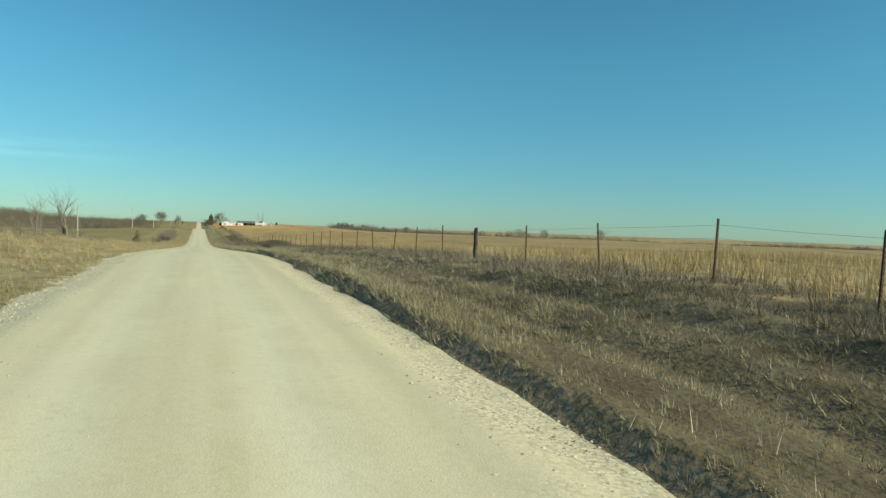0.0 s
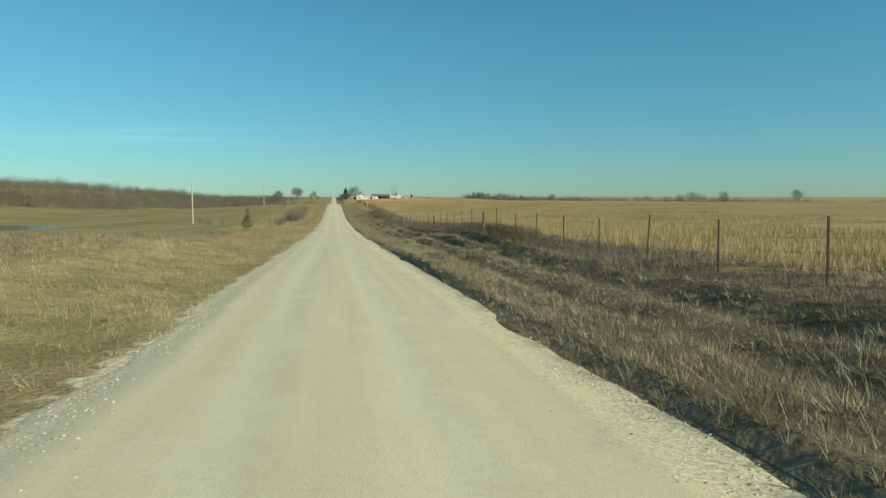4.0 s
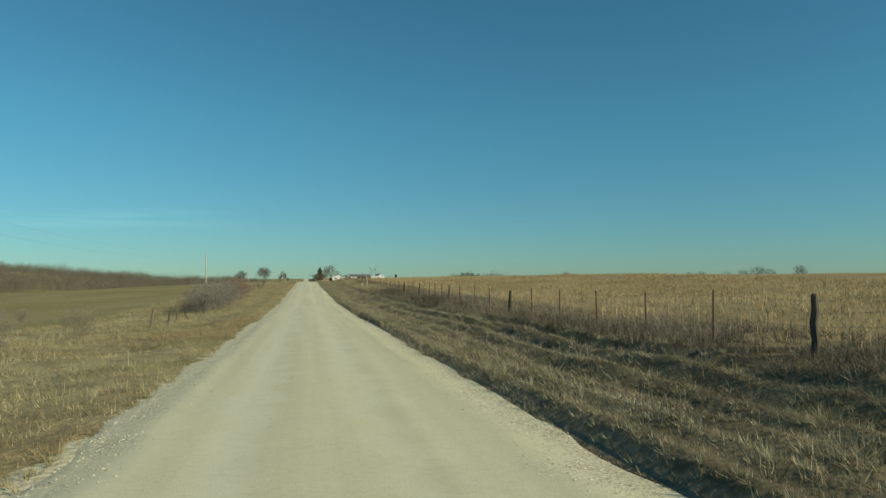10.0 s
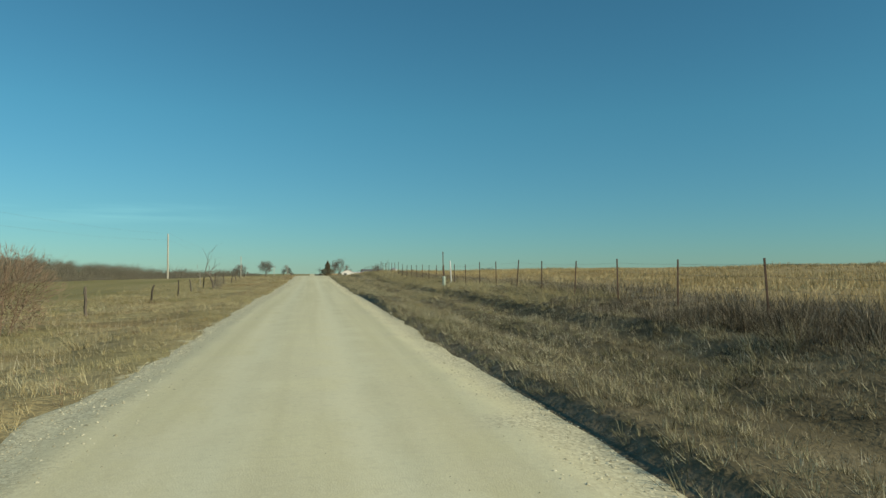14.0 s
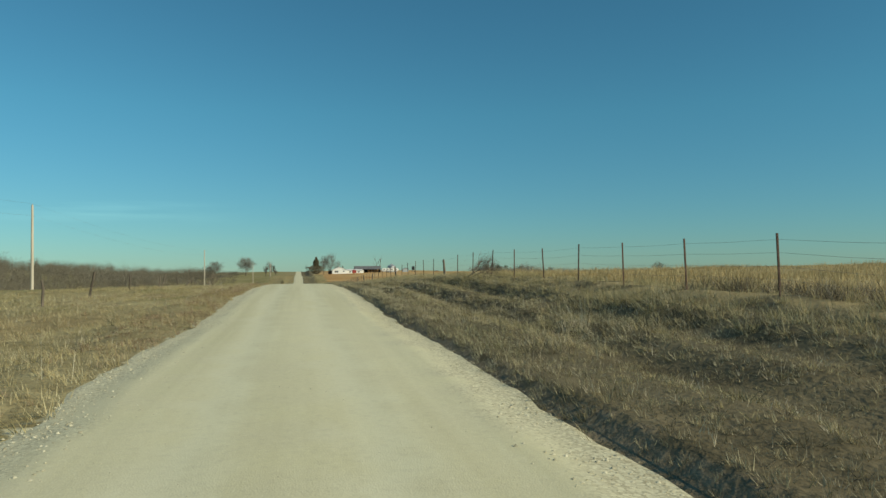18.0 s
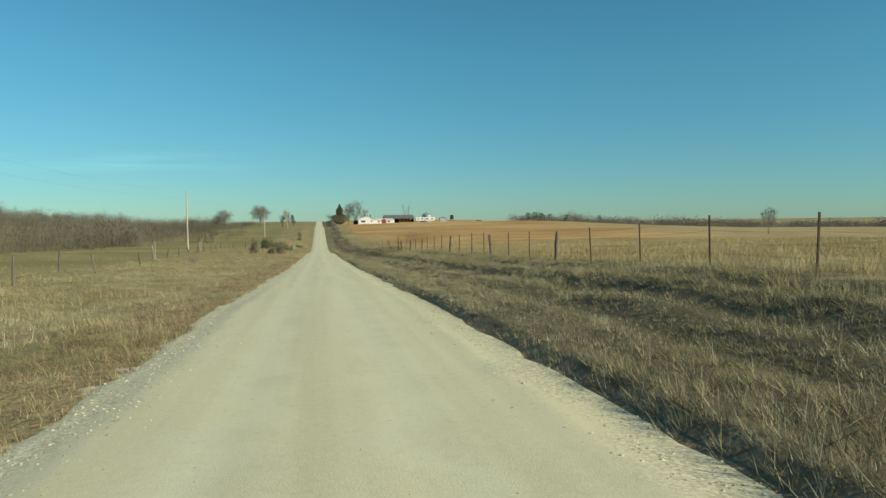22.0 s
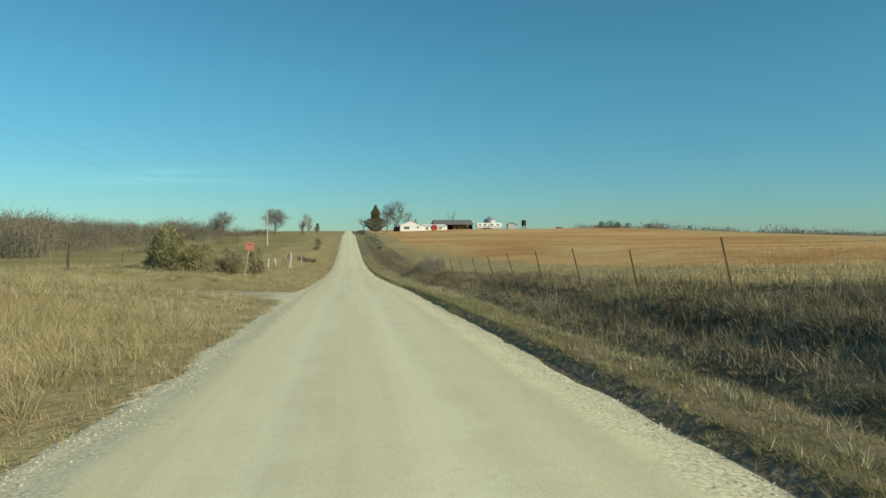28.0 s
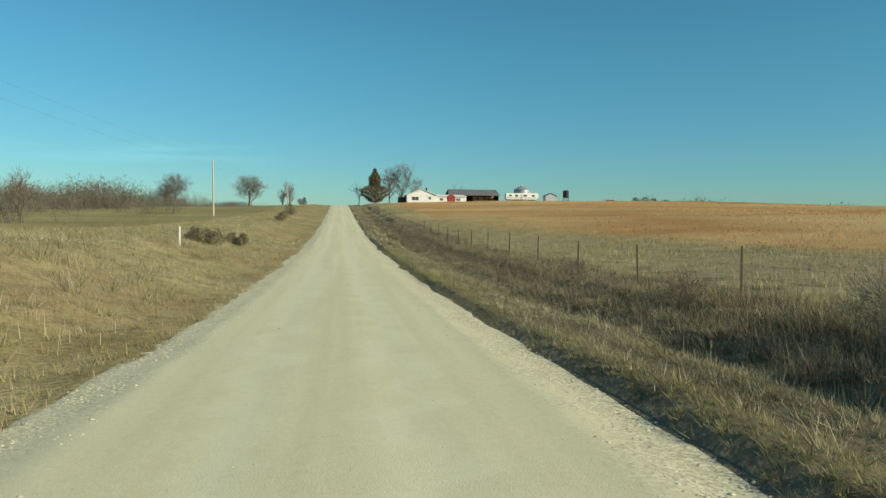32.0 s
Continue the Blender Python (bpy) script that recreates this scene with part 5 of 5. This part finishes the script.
cedar("cedar_tree", "tall dense brownish cedar beside the farm", 3, 13.4, 856, 13.6, 17, M_CEDAR_DARK, 17000, 0.5, 1.25)
twigs(bare_tree("yard_tree", "tall bare tree in the farm yard", 11, 19.2, 860, 15, radius=0.014, trunk_share=0.28, levels=3, spread=0.5, upward=0.42, low=True), 301, 15, 520, 0.2, 0.3)
twigs(bare_tree("yard_tree", "tall bare tree with spreading limbs in the farm yard", 12, 24.0, 860, 17, radius=0.015, trunk_share=0.28, levels=3, spread=0.55, upward=0.4, low=True), 302, 17, 520, 0.24, 0.35)
twigs(bare_tree("yard_tree", "bare tree with a wide crown beside the house", 14, 30.0, 862, 11, radius=0.014, trunk_share=0.28, levels=3, spread=0.6, upward=0.4, low=True), 304, 11, 320, 0.26, 0.35)
for k, (x, y, h) in enumerate(((87, 1100, 18), (95, 1135, 19))):
    bare_tree("tall_bare_tree", "tall narrow bare tree far behind the shed", 15 + k, x, y, h, radius=0.02, trunk_share=0.5, levels=2, forks=2, spread=0.3, upward=0.6, low=True)
bare_tree("yard_tree", "small bare tree behind the cedar", 13, 7.5, 862, 10, radius=0.015, trunk_share=0.3, levels=3)
twigs(bare_tree("round_tree", "round bare oak beside the pasture", 21, -45.3, 952, 17, radius=0.018, trunk_share=0.22, levels=4, forks=2, spread=0.6, upward=0.3, low=True), 303, 17.2, 3000, 0.42, 0.24, width=0.007)
for seed, x, y, h, stems, label in ((31, -11.7, 73.4, 5.3, 7, "dead grey tree with many upright broken limbs"), (32, -13.1, 68.0, 4.0, 5, "dead grey tree with splayed limbs"), (37, -11.8, 78.0, 2.8, 2, "small broken dead snag in the weeds")):
    bare_tree("dead_tree", label, seed, x, y, h, M_SNAG, levels=3, trunk_share=0.62, radius=0.019, stems=stems, forks=1, spread=0.5, upward=0.4, splay=0.2, crook=0.16, group="dead trees at the pasture edge")

for k, (x, y, h, wide) in enumerate(((206, 510, 8.2, 0.5), (211, 507, 8.6, 0.45), (222, 500, 8.3, 0.5), (229, 496, 9.4, 0.4), (235, 491.6, 11.0, 0.42), (240, 489, 9.4, 0.45), (251.3, 480.2, 11.4, 0.3), (284, 453, 12.0, 0.26), (195, 668.6, 12, 0.3))):
    twigs(bare_tree("field_tree", "bare tree beyond the corn field", 500 + k, x, y, h, radius=0.014, trunk_share=0.3, levels=3, forks=2, spread=0.55, upward=0.3), 520 + k, h, 420, wide * 0.85, 0.35, M_WOODS, 0.014)
cedar("evergreen", "small dark evergreen far beyond the crest", 97, -29, 1180, 7.0, 6.0, M_FIR, 500, 0.8, 0.6)

# pond
bm = bmesh.new()
bmesh.ops.create_circle(bm, cap_ends=True, radius=1, segments=40, matrix=Matrix.Translation((-93, 250, -6.85)) @ Matrix.Diagonal((26, 17, 1, 1)))
tagged(part("pond", bm, M_WATER), "small still pond in the pasture", "pond", kind="structure")


# ---------------------------------------------------------------- things along the road
def shrub(x, y, h, seed, label="bare grey thicket at the pasture fence", mat=None, stems=5, name="bare_bush"):
    ob = bare_tree(name, label, seed, x, y, h, mat, "bush", stems=stems, levels=3, forks=2, trunk_share=0.30, radius=0.006, spread=0.55)
    co, f = twiggy(seed, int(1300 + 900 * h), 0.58, 0.0, 0.13, 0.0065, 2)
    part("outer_crown", raw_mesh("outer_crown", co * h, f, mat or M_TWIG), None, ob)
    return ob


M_REDTWIG = material("reddish_twigs", [(0.16, 0.105, 0.07), (0.25, 0.17, 0.115), (0.34, 0.25, 0.18)], scales=(2, 20), island=0.12, bump=0)
k = 0
for x, y, h in ((-8.6, 223.5, 2.2), (-7.8, 226, 2.3), (-9.4, 226.5, 2.5), (-8.6, 229, 2.6), (-9.8, 231, 2.6), (-7.9, 232, 2.5), (-8.6, 235, 2.7), (-9.8, 237, 2.8), (-8.2, 239, 2.8), (-9.0, 242.5, 3.0), (-10.8, 240, 3.0), (-10.4, 246, 2.8)):
    k += 1
    shrub(x, y, h, 200 + k)
shrub(-9.6, 262, 3.0, 215, "reddish bare bush at the pasture fence", M_REDTWIG)
shrub(-8.6, 255, 3.0, 216, "reddish bare bush at the pasture fence", M_REDTWIG)
shrub(-15.5, 194, 1.4, 217)
for k, (x, y, h) in enumerate(((-12.6, 77.5, 1.6), (-14.8, 76.5, 1.4), (-11.2, 79, 1.1), (-16.8, 78, 1.5), (-18, 72, 1.3), (-16, 66, 1.2))):
    shrub(x, y, h, 400 + k, "low bare brush below the dead trees")
for k, (x, y, h) in enumerate(((-8.9, 177.5, 1.5), (-9.4, 179.5, 1.1), (-10.2, 187.5, 1.2), (-9.5, 193.5, 1.3), (-31, 240, 2.0), (-27, 236, 1.6), (-34, 247, 2.2))):
    shrub(x, y, h, 380 + k, "low bare brush along the pasture fence")
shrub(-10.2, 225.5, 1.6, 399, "small dark bush beside the thicket", M_BARK)
for k, (x, y, h) in enumerate(((-8.9, 178.2, 1.5), (-9.9, 172, 1.3), (-9.2, 180.4, 1.2), (-8.5, 202.5, 1.1), (-8.0, 204.8, 0.9), (-8.1, 208.2, 1.0), (-7.8, 210.4, 1.0))):
    ob = new("crooked_post", wood_post_mesh(30 + k, h, 0.07 if k < 3 else 0.04))
    ob.matrix_world = pose(x, y, z_at(x, y), 3 * k - 4, 5 - 4 * k, 50 * k)
    tagged(ob, "crooked dark wooden post beside the brush", "fence post", "posts of the pasture fence")
shrub(-12.4, 464, 0.95, 218, "low round grey bush in the meadow")
for k, (x, y, h) in enumerate(((-7.9, 556.6, 1.7), (-9.4, 559.5, 1.5), (-11.2, 562, 1.6), (-12.8, 558.5, 1.9), (-8.9, 552.2, 1.2), (-12.6, 573, 1.3), (-11.0, 570, 1.2), (-9.6, 578, 1.0))):
    shrub(x, y, h, 320 + k, "low tangled olive brush beside the cedars", M_BRUSH, 5)
for k, (x, y, h, r) in enumerate(((8.6, 587.6, 1.5, 1.3), (9.6, 589.4, 2.0, 1.5), (8.2, 590.4, 1.8, 1.4), (9.3, 592.2, 2.2, 1.6), (10.6, 591.0, 2.0, 1.4), (8.6, 594.0, 1.9, 1.4), (9.9, 595.4, 2.1, 1.5), (10.9, 594.0, 1.9, 1.4), (9.0, 597.2, 1.5, 1.2))):
    ob = bare_tree("weed_thicket", "dense tangle of dry weeds and brush at the ditch", 340 + k, x, y, h, M_BRUSH, "bush", "weed thicket at the ditch", stems=8, levels=2, forks=3, trunk_share=0.4, radius=0.005, spread=0.5)
    co, f = twiggy(360 + k, 2600, 0.62, 0.0, 0.17, 0.007, 2)
    part("outer_crown", raw_mesh("outer_crown", co * np.array([r, r, h]), f, M_TWIG), None, ob)
for k, (x, y, h) in enumerate(((8.9, 604, 1.1), (8.3, 608, 0.9), (8.8, 612, 1.1), (7.9, 617, 0.9), (8.2, 622, 1.0), (7.7, 629, 0.9), (7.4, 635, 1.0), (6.9, 640, 1.0), (7.2, 648, 0.9), (7.0, 657, 1.0), (6.9, 668, 1.0), (6.8, 680, 1.1), (6.7, 694, 1.0), (6.6, 710, 1.1))):
    shrub(x, y, h, 420 + k, "low dark brush along the ditch", M_BARK, 5)
MOUND_KINDS = [twiggy(160 + i, 280, 0.75, 0.0, 0.17, 0.014, 1) for i in range(5)]
n = 330
my = rng.uniform(488, 720, n)
mx = np.interp(my, [488, 560, 620, 720], [9.0, 8.6, 8.3, 6.8]) + rng.normal(0, 0.8, n)
woods("ditch_brush", "low dark rounded brush along the ditch bank", (mx, my), MOUND_KINDS, M_BROWN, 0.55, 1.15)
cedar("cedar_bush", "young dark cedar bush in the meadow", 41, -12.1, 166, 3.0, 3.4, M_CEDAR, 2600, 0.18, 0.7, "", 3)
bare_tree("dead_tree", "leaning dead tree beside the fence", 34, -9.6, 311, 4.6, M_BARK, levels=3, trunk_share=0.8, radius=0.045, forks=1, spread=0.5, stems=1, crook=0.2, upward=0.2)
shrub(-9.3, 312, 1.3, 219, "low bare brush under the dead tree")
shrub(-9.0, 308.5, 0.9, 229, "low bare brush under the dead tree")
bare_tree("dead_snag", "thin dead snag beside the fence", 35, -12.5, 322, 2.6, M_DEAD, levels=1, trunk_share=0.8, radius=0.03, forks=1)
for i, (x, y, h, w, m) in enumerate(((-11.2, 512.4, 2.7, 2.4, 0), (-7.8, 509.2, 1.9, 2.2, 0), (-6.9, 520.0, 2.3, 2.9, 0), (-11.3, 553.6, 3.0, 3.2, 1), (-9.4, 552.8, 1.7, 2.8, 1), (-12.9, 556.0, 2.4, 2.8, 1), (-8.0, 555.2, 1.5, 2.6, 0), (-10.2, 557.6, 1.7, 2.8, 1), (-7.0, 560.4, 1.1, 2.2, 0), (-12.2, 565.5, 1.8, 3.0, 0), (-9.9, 567.7, 1.6, 2.2, 0), (-9.6, 580.2, 1.6, 1.5, 0), (-6.5, 634, 0.8, 1.9, 0), (-7.1, 630, 1.0, 2.6, 0), (-8.6, 717, 2.2, 3.0, 0), (-8.3, 629, 0.8, 1.7, 0), (-8.2, 687.5, 1.4, 3.8, 0))):
    cedar("cedar_bush", "green cedar bush in the dry meadow" if m else "dull green-brown cedar bush in the dry meadow", 50 + i, x, y, h, w, M_CEDAR if m else M_CEDAR_RUST, int(700 + 1300 * h), 0.15, 0.8, "cedar bushes beside the road", 4 + i % 4)
for i, (x, y, h) in enumerate(((20.4, 531, 3.6), (16.2, 514.5, 3.3), (15.6, 510, 3.2), (14, 508.5, 2.7), (12.6, 505, 2.6), (17.5, 519, 3.0), (13.6, 515, 2.3), (11.4, 511, 2.0), (15.0, 523, 2.6))):
    bare_tree("sapling", "thin bare sapling at the field edge", 240 + i, x, y, h * 1.05, M_BARK, levels=3, forks=2, trunk_share=0.42, radius=0.011, spread=0.45, stems=1 + i % 2, group="saplings at the field edge")
for i, (x, y, h, sp) in enumerate(((-43.2, 690, 8.0, 0.4), (-61.0, 860, 13.5, 0.6), (-66, 866, 9.5, 0.6), (-24.2, 929, 13.5, 0.35), (-27.5, 933, 9.5, 0.35), (-20, 955, 5, 0.5))):
    tree = bare_tree("bare_tree", "bare winter tree at the pasture edge", 260 + i, x, y, h, M_BARK, radius=0.015, trunk_share=0.24, levels=3, forks=3, spread=sp + 0.08, upward=0.36, low=True)
    twigs(tree, 270 + i, h, 1500 if sp > 0.45 else 260, 0.36 if sp > 0.45 else 0.22, 0.3)
brush = bare_tree("fallen_branch", "dead branch leaning on the fence", 36, 10.6, 356, 2.2, M_BARK, category="branch", levels=3, forks=3, trunk_share=0.55, radius=0.022, stems=4)
brush.matrix_world = pose(9.9, 354.4, z_at(9.9, 354.4) + 0.1, -8, 60, 0)

# pasture fence: crooked wooden posts
crooked = [wood_post_mesh(20 + i, 1.15 + 0.1 * i, 0.06) for i in range(4)]
left_posts = [(-8.3, 221.2), (-9.0, 246), (-9.4, 270), (-10.0, 285)] + [(-10.6 - 0.2 * math.sin(k), 297.6 + 7.2 * k) for k in range(9)] + [(-12.5 - 0.5 * k, 372 + 14 * k) for k in range(7)] + [(-19.8 - 0.25 * k, 480 + 9.2 * k) for k in range(12)]
left_tops = []
for x, y in left_posts:
    ob = new("crooked_post", lean_r.choice(crooked))
    ob.matrix_world = pose(x, y, z_at(x, y), lean_r.gauss(0, 6), lean_r.gauss(0, 6), lean_r.uniform(0, 360))
    left_tops.append(ob.matrix_world.copy())
    tagged(ob, "crooked old wooden post of the pasture fence", "fence post", "posts of the pasture fence")
for x, y, h, lean in ((-10.2, 522.4, 1.6, 14), (-16.7, 536.4, 1.5, 6), (-16.2, 550.6, 1.4, -5), (-17.8, 443.5, 1.6, 4), (-13.9, 392.3, 1.5, 15)):
    ob = new("crooked_post", wood_post_mesh(40 + int(y), h, 0.07))
    ob.matrix_world = pose(x, y, z_at(x, y), 3, lean, y)
    tagged(ob, "tall leaning grey wooden post in the meadow", "fence post", "posts of the pasture fence")
for h in (0.6, 1.0):
    wire_run("fence_wire", "slack old wire along the pasture fence", [m @ Vector((0.06, 0, h)) for m in left_tops], 0.003, M_WIRE, sag=0.08)


def snag_post(x, y, h, rad, tilt, label, name="old_stump"):
    r = random.Random(int(x * 10 + y))
    root = new(name)
    root.matrix_world = pose(x, y, z_at(x, y))
    for k, (dx, hh, lean) in enumerate(((0.0, h, tilt), (-rad * 1.4, h * 0.8, tilt - 0.12))):
        bm = bmesh.new()
        zs = np.linspace(-0.3, hh, 6)
        prism(bm, [(dx + lean * z + r.gauss(0, 0.02), r.gauss(0, 0.02), z) for z in zs], [rad * (1.2 - 0.35 * i / 5) for i in range(6)], 9, 0.2, r)
        part("trunk", bm, M_DEAD, root)
    bm = bmesh.new()
    prism(bm, [(tilt * h, 0, h - 0.15), (tilt * h + rad * 1.5, 0, h + 0.05), (tilt * h + rad * 2.0, 0, h - 0.2)], [rad * 0.5, rad * 0.4, rad * 0.2], 7, 0.2, r)
    part("broken_limb", bm, M_DEAD, root)
    return tagged(root, label, "stump")


stump = new("old_stump")
stump.matrix_world = pose(-7.6, 597.8, z_at(-7.6, 597.8), 0, 0, 0) @ Matrix.Diagonal((0.68, 0.68, 0.86, 1))
r = random.Random(77)
for name, path, rad in (("trunk", [(0.0, 0, -0.3), (0.02, 0, 0.3), (0.1, 0.02, 0.9), (0.2, 0, 1.5), (0.24, 0, 2.0), (0.26, 0, 2.15)], [0.46, 0.40, 0.35, 0.32, 0.31, 0.22]), ("split_slab", [(-0.62, -0.1, -0.3), (-0.5, -0.1, 0.4), (-0.3, -0.08, 1.0), (-0.12, -0.05, 1.6), (0.0, 0, 2.0), (0.05, 0, 2.12)], [0.24, 0.17, 0.14, 0.12, 0.09, 0.03]), ("broken_top", [(0.02, -0.1, 2.0), (0.2, -0.12, 2.2), (0.42, -0.1, 2.22), (0.58, -0.05, 2.1)], [0.12, 0.13, 0.10, 0.04]), ("root", [(0.3, -0.1, 0.3), (0.6, -0.2, 0.0), (0.9, -0.25, -0.3)], [0.16, 0.12, 0.06])):
    bm = bmesh.new()
    fine = [Vector(a).lerp(Vector(c), k / 3) for a, c in zip(path, path[1:]) for k in range(3)] + [Vector(path[-1])]
    rads = [a + (c - a) * k / 3 for a, c in zip(rad, rad[1:]) for k in range(3)] + [rad[-1]]
    prism(bm, [tuple(v) for v in fine], rads, 16, 0.16, r)
    part(name, bm, M_DEAD, stump)
tagged(stump, "broad grey split tree stump in the meadow", "stump")
snag_post(-22.3, 530, 2.2, 0.09, 0.05, "grey forked dead trunk by the fence")
snag_post(-19.5, 480, 2.2, 0.07, -0.03, "grey forked dead trunk by the fence")

for x, y, rz, ln, rise in ((-13.4, 588, 40, 2.2, 22), (-14.2, 410, 60, 1.6, 35), (-30.8, 457, 30, 1.5, 30)):
    bm = bmesh.new()
    prism(bm, [(0, 0, 0), (ln * 0.4, 0.05, 0.02), (ln * 0.8, 0, 0.08), (ln, 0.02, 0.06)], [0.11, 0.10, 0.08, 0.04], 8, 0.2, random.Random(3))
    log = part("fallen_log", bm, M_WOOD)
    log.matrix_world = pose(x, y, z_at(x, y) + 0.25, 0, -rise, rz)
    tagged(log, "grey fallen log in the grass", "log")

for x, y, h in ((-8.15, 587.4, 0.95), (-7.9, 577.5, 0.95), (-7.7, 622.7, 1.0)):
    bm = bmesh.new()
    box(bm, -0.04, -0.02, -0.3, 0.04, 0.02, h, 0.006)
    ob = part("marker_stake", bm, M_WHITE)
    ob.matrix_world = pose(x, y, z_at(x, y), lean_r.gauss(0, 3), lean_r.gauss(0, 4), lean_r.uniform(-20, 20))
    tagged(ob, "white marker stake in the grass", "stake", "white stakes")

# utility marker, pedestal and tall post
bm = bmesh.new()
prism(bm, [(0, 0, -0.3), (0, 0, 1.75), (0, 0, 1.82), (0, 0, 1.86)], [0.045, 0.045, 0.04, 0.015], 10)
ob = tagged(part("marker_post", bm, M_WHITE), "white plastic utility marker post", "marker post")
ob.matrix_world = pose(11.1, 292.6, z_at(11.1, 292.6), 0, -4, 0)
bm = bmesh.new()
box(bm, -0.035, -0.006, -0.4, 0.035, 0.006, 2.65)
box(bm, -0.006, 0.005, -0.4, 0.006, 0.05, 2.65)
ob = tagged(part("tall_steel_post", bm, M_POST), "tall dark steel post beside the pedestal", "post")
ob.matrix_world = pose(10.05, 290.6, z_at(10.05, 290.6), 0, -0.7, 10)
pedestal = new("utility_pedestal")
pedestal.matrix_world = pose(9.95, 289.8, z_at(9.95, 289.8))
bm = bmesh.new()
prism(bm, [(0, 0, -0.2), (0, 0, 0.66)], [0.115, 0.115], 16)
part("housing", bm, M_GREEN, pedestal)
bm = bmesh.new()
prism(bm, [(0, 0, 0.63), (0, 0, 0.70), (0, 0, 0.74), (0, 0, 0.755)], [0.125, 0.125, 0.09, 0.03], 16)
part("cap", bm, M_GREEN, pedestal)
tagged(pedestal, "pale green round utility pedestal by the fence", "pedestal")

# sign
SIGN_H = 2.05
sign = new("orange_sign")
sign.matrix_world = pose(-7.3, 557.9, z_at(-7.3, 557.9), 0, 9, -6)
bm = bmesh.new()
box(bm, -0.025, -0.02, -0.4, 0.025, 0.02, SIGN_H + 0.3)
part("stake", bm, M_POLE, sign, "pale wooden stake")
bm = bmesh.new()
box(bm, -0.30, -0.05, SIGN_H - 0.3, 0.30, -0.03, SIGN_H + 0.3, 0.006)
board = part("board", bm, M_ORANGE, sign, "faded orange-red square board")
bm = bmesh.new()
box(bm, -0.17, -0.056, SIGN_H + 0.07, 0.15, -0.051, SIGN_H + 0.11)
part("line_of_print", bm, M_DARK, board, "dark unreadable line of print")
tagged(sign, "faded orange sign tilted on a wooden stake", "sign")

# stones thrown up at the road edge
rock_r = random.Random(9)
for cx, cy, num in ((3.35, 503.5, 16), (3.5, 500, 12), (3.2, 571.8, 14), (3.5, 573.5, 10), (3.35, 586.8, 14), (3.25, 577.5, 8), (3.3, 582, 8), (3.3, 455, 4), (3.3, 197, 4), (3.4, 262, 3), (3.3, 352, 5)):
    for _ in range(num):
        x, y, s = cx - 0.32 + rock_r.gauss(0, 0.16), cy + rock_r.gauss(0, 1.1), rock_r.uniform(0.025, 0.085)
        bm = bmesh.new()
        bmesh.ops.create_icosphere(bm, subdivisions=1, radius=s)
        for v in bm.verts:
            v.co = Vector((v.co.x * 1.2, v.co.y * 1.1, v.co.z * 0.62)) * rock_r.uniform(0.65, 1.25)
        ob = part("rock", bm, M_ROCK)
        ob.matrix_world = pose(x, y, z_at(x, y) + s * 0.25, 0, 0, rock_r.uniform(0, 360))
        tagged(ob, "pale broken limestone rock at the road edge", "rock", "rocks at the road edge")

# a farm implement on the far field
plow = at_farm("farm_implement", 106, 850)
bm = bmesh.new()
box(bm, -1.4, -0.5, 0.5, 1.4, 0.5, 0.75, 0.05)
part("frame", bm, M_RED, plow)
for x in (-1.2, 0, 1.2):
    bm = bmesh.new()
    prism(bm, [(x, -0.1, 0.45), (x, 0.1, 0.45)], [0.5, 0.5], 12)
    part("disc", bm, M_DARK, plow)
tagged(plow, "rusty disc implement standing in the field", "implement")
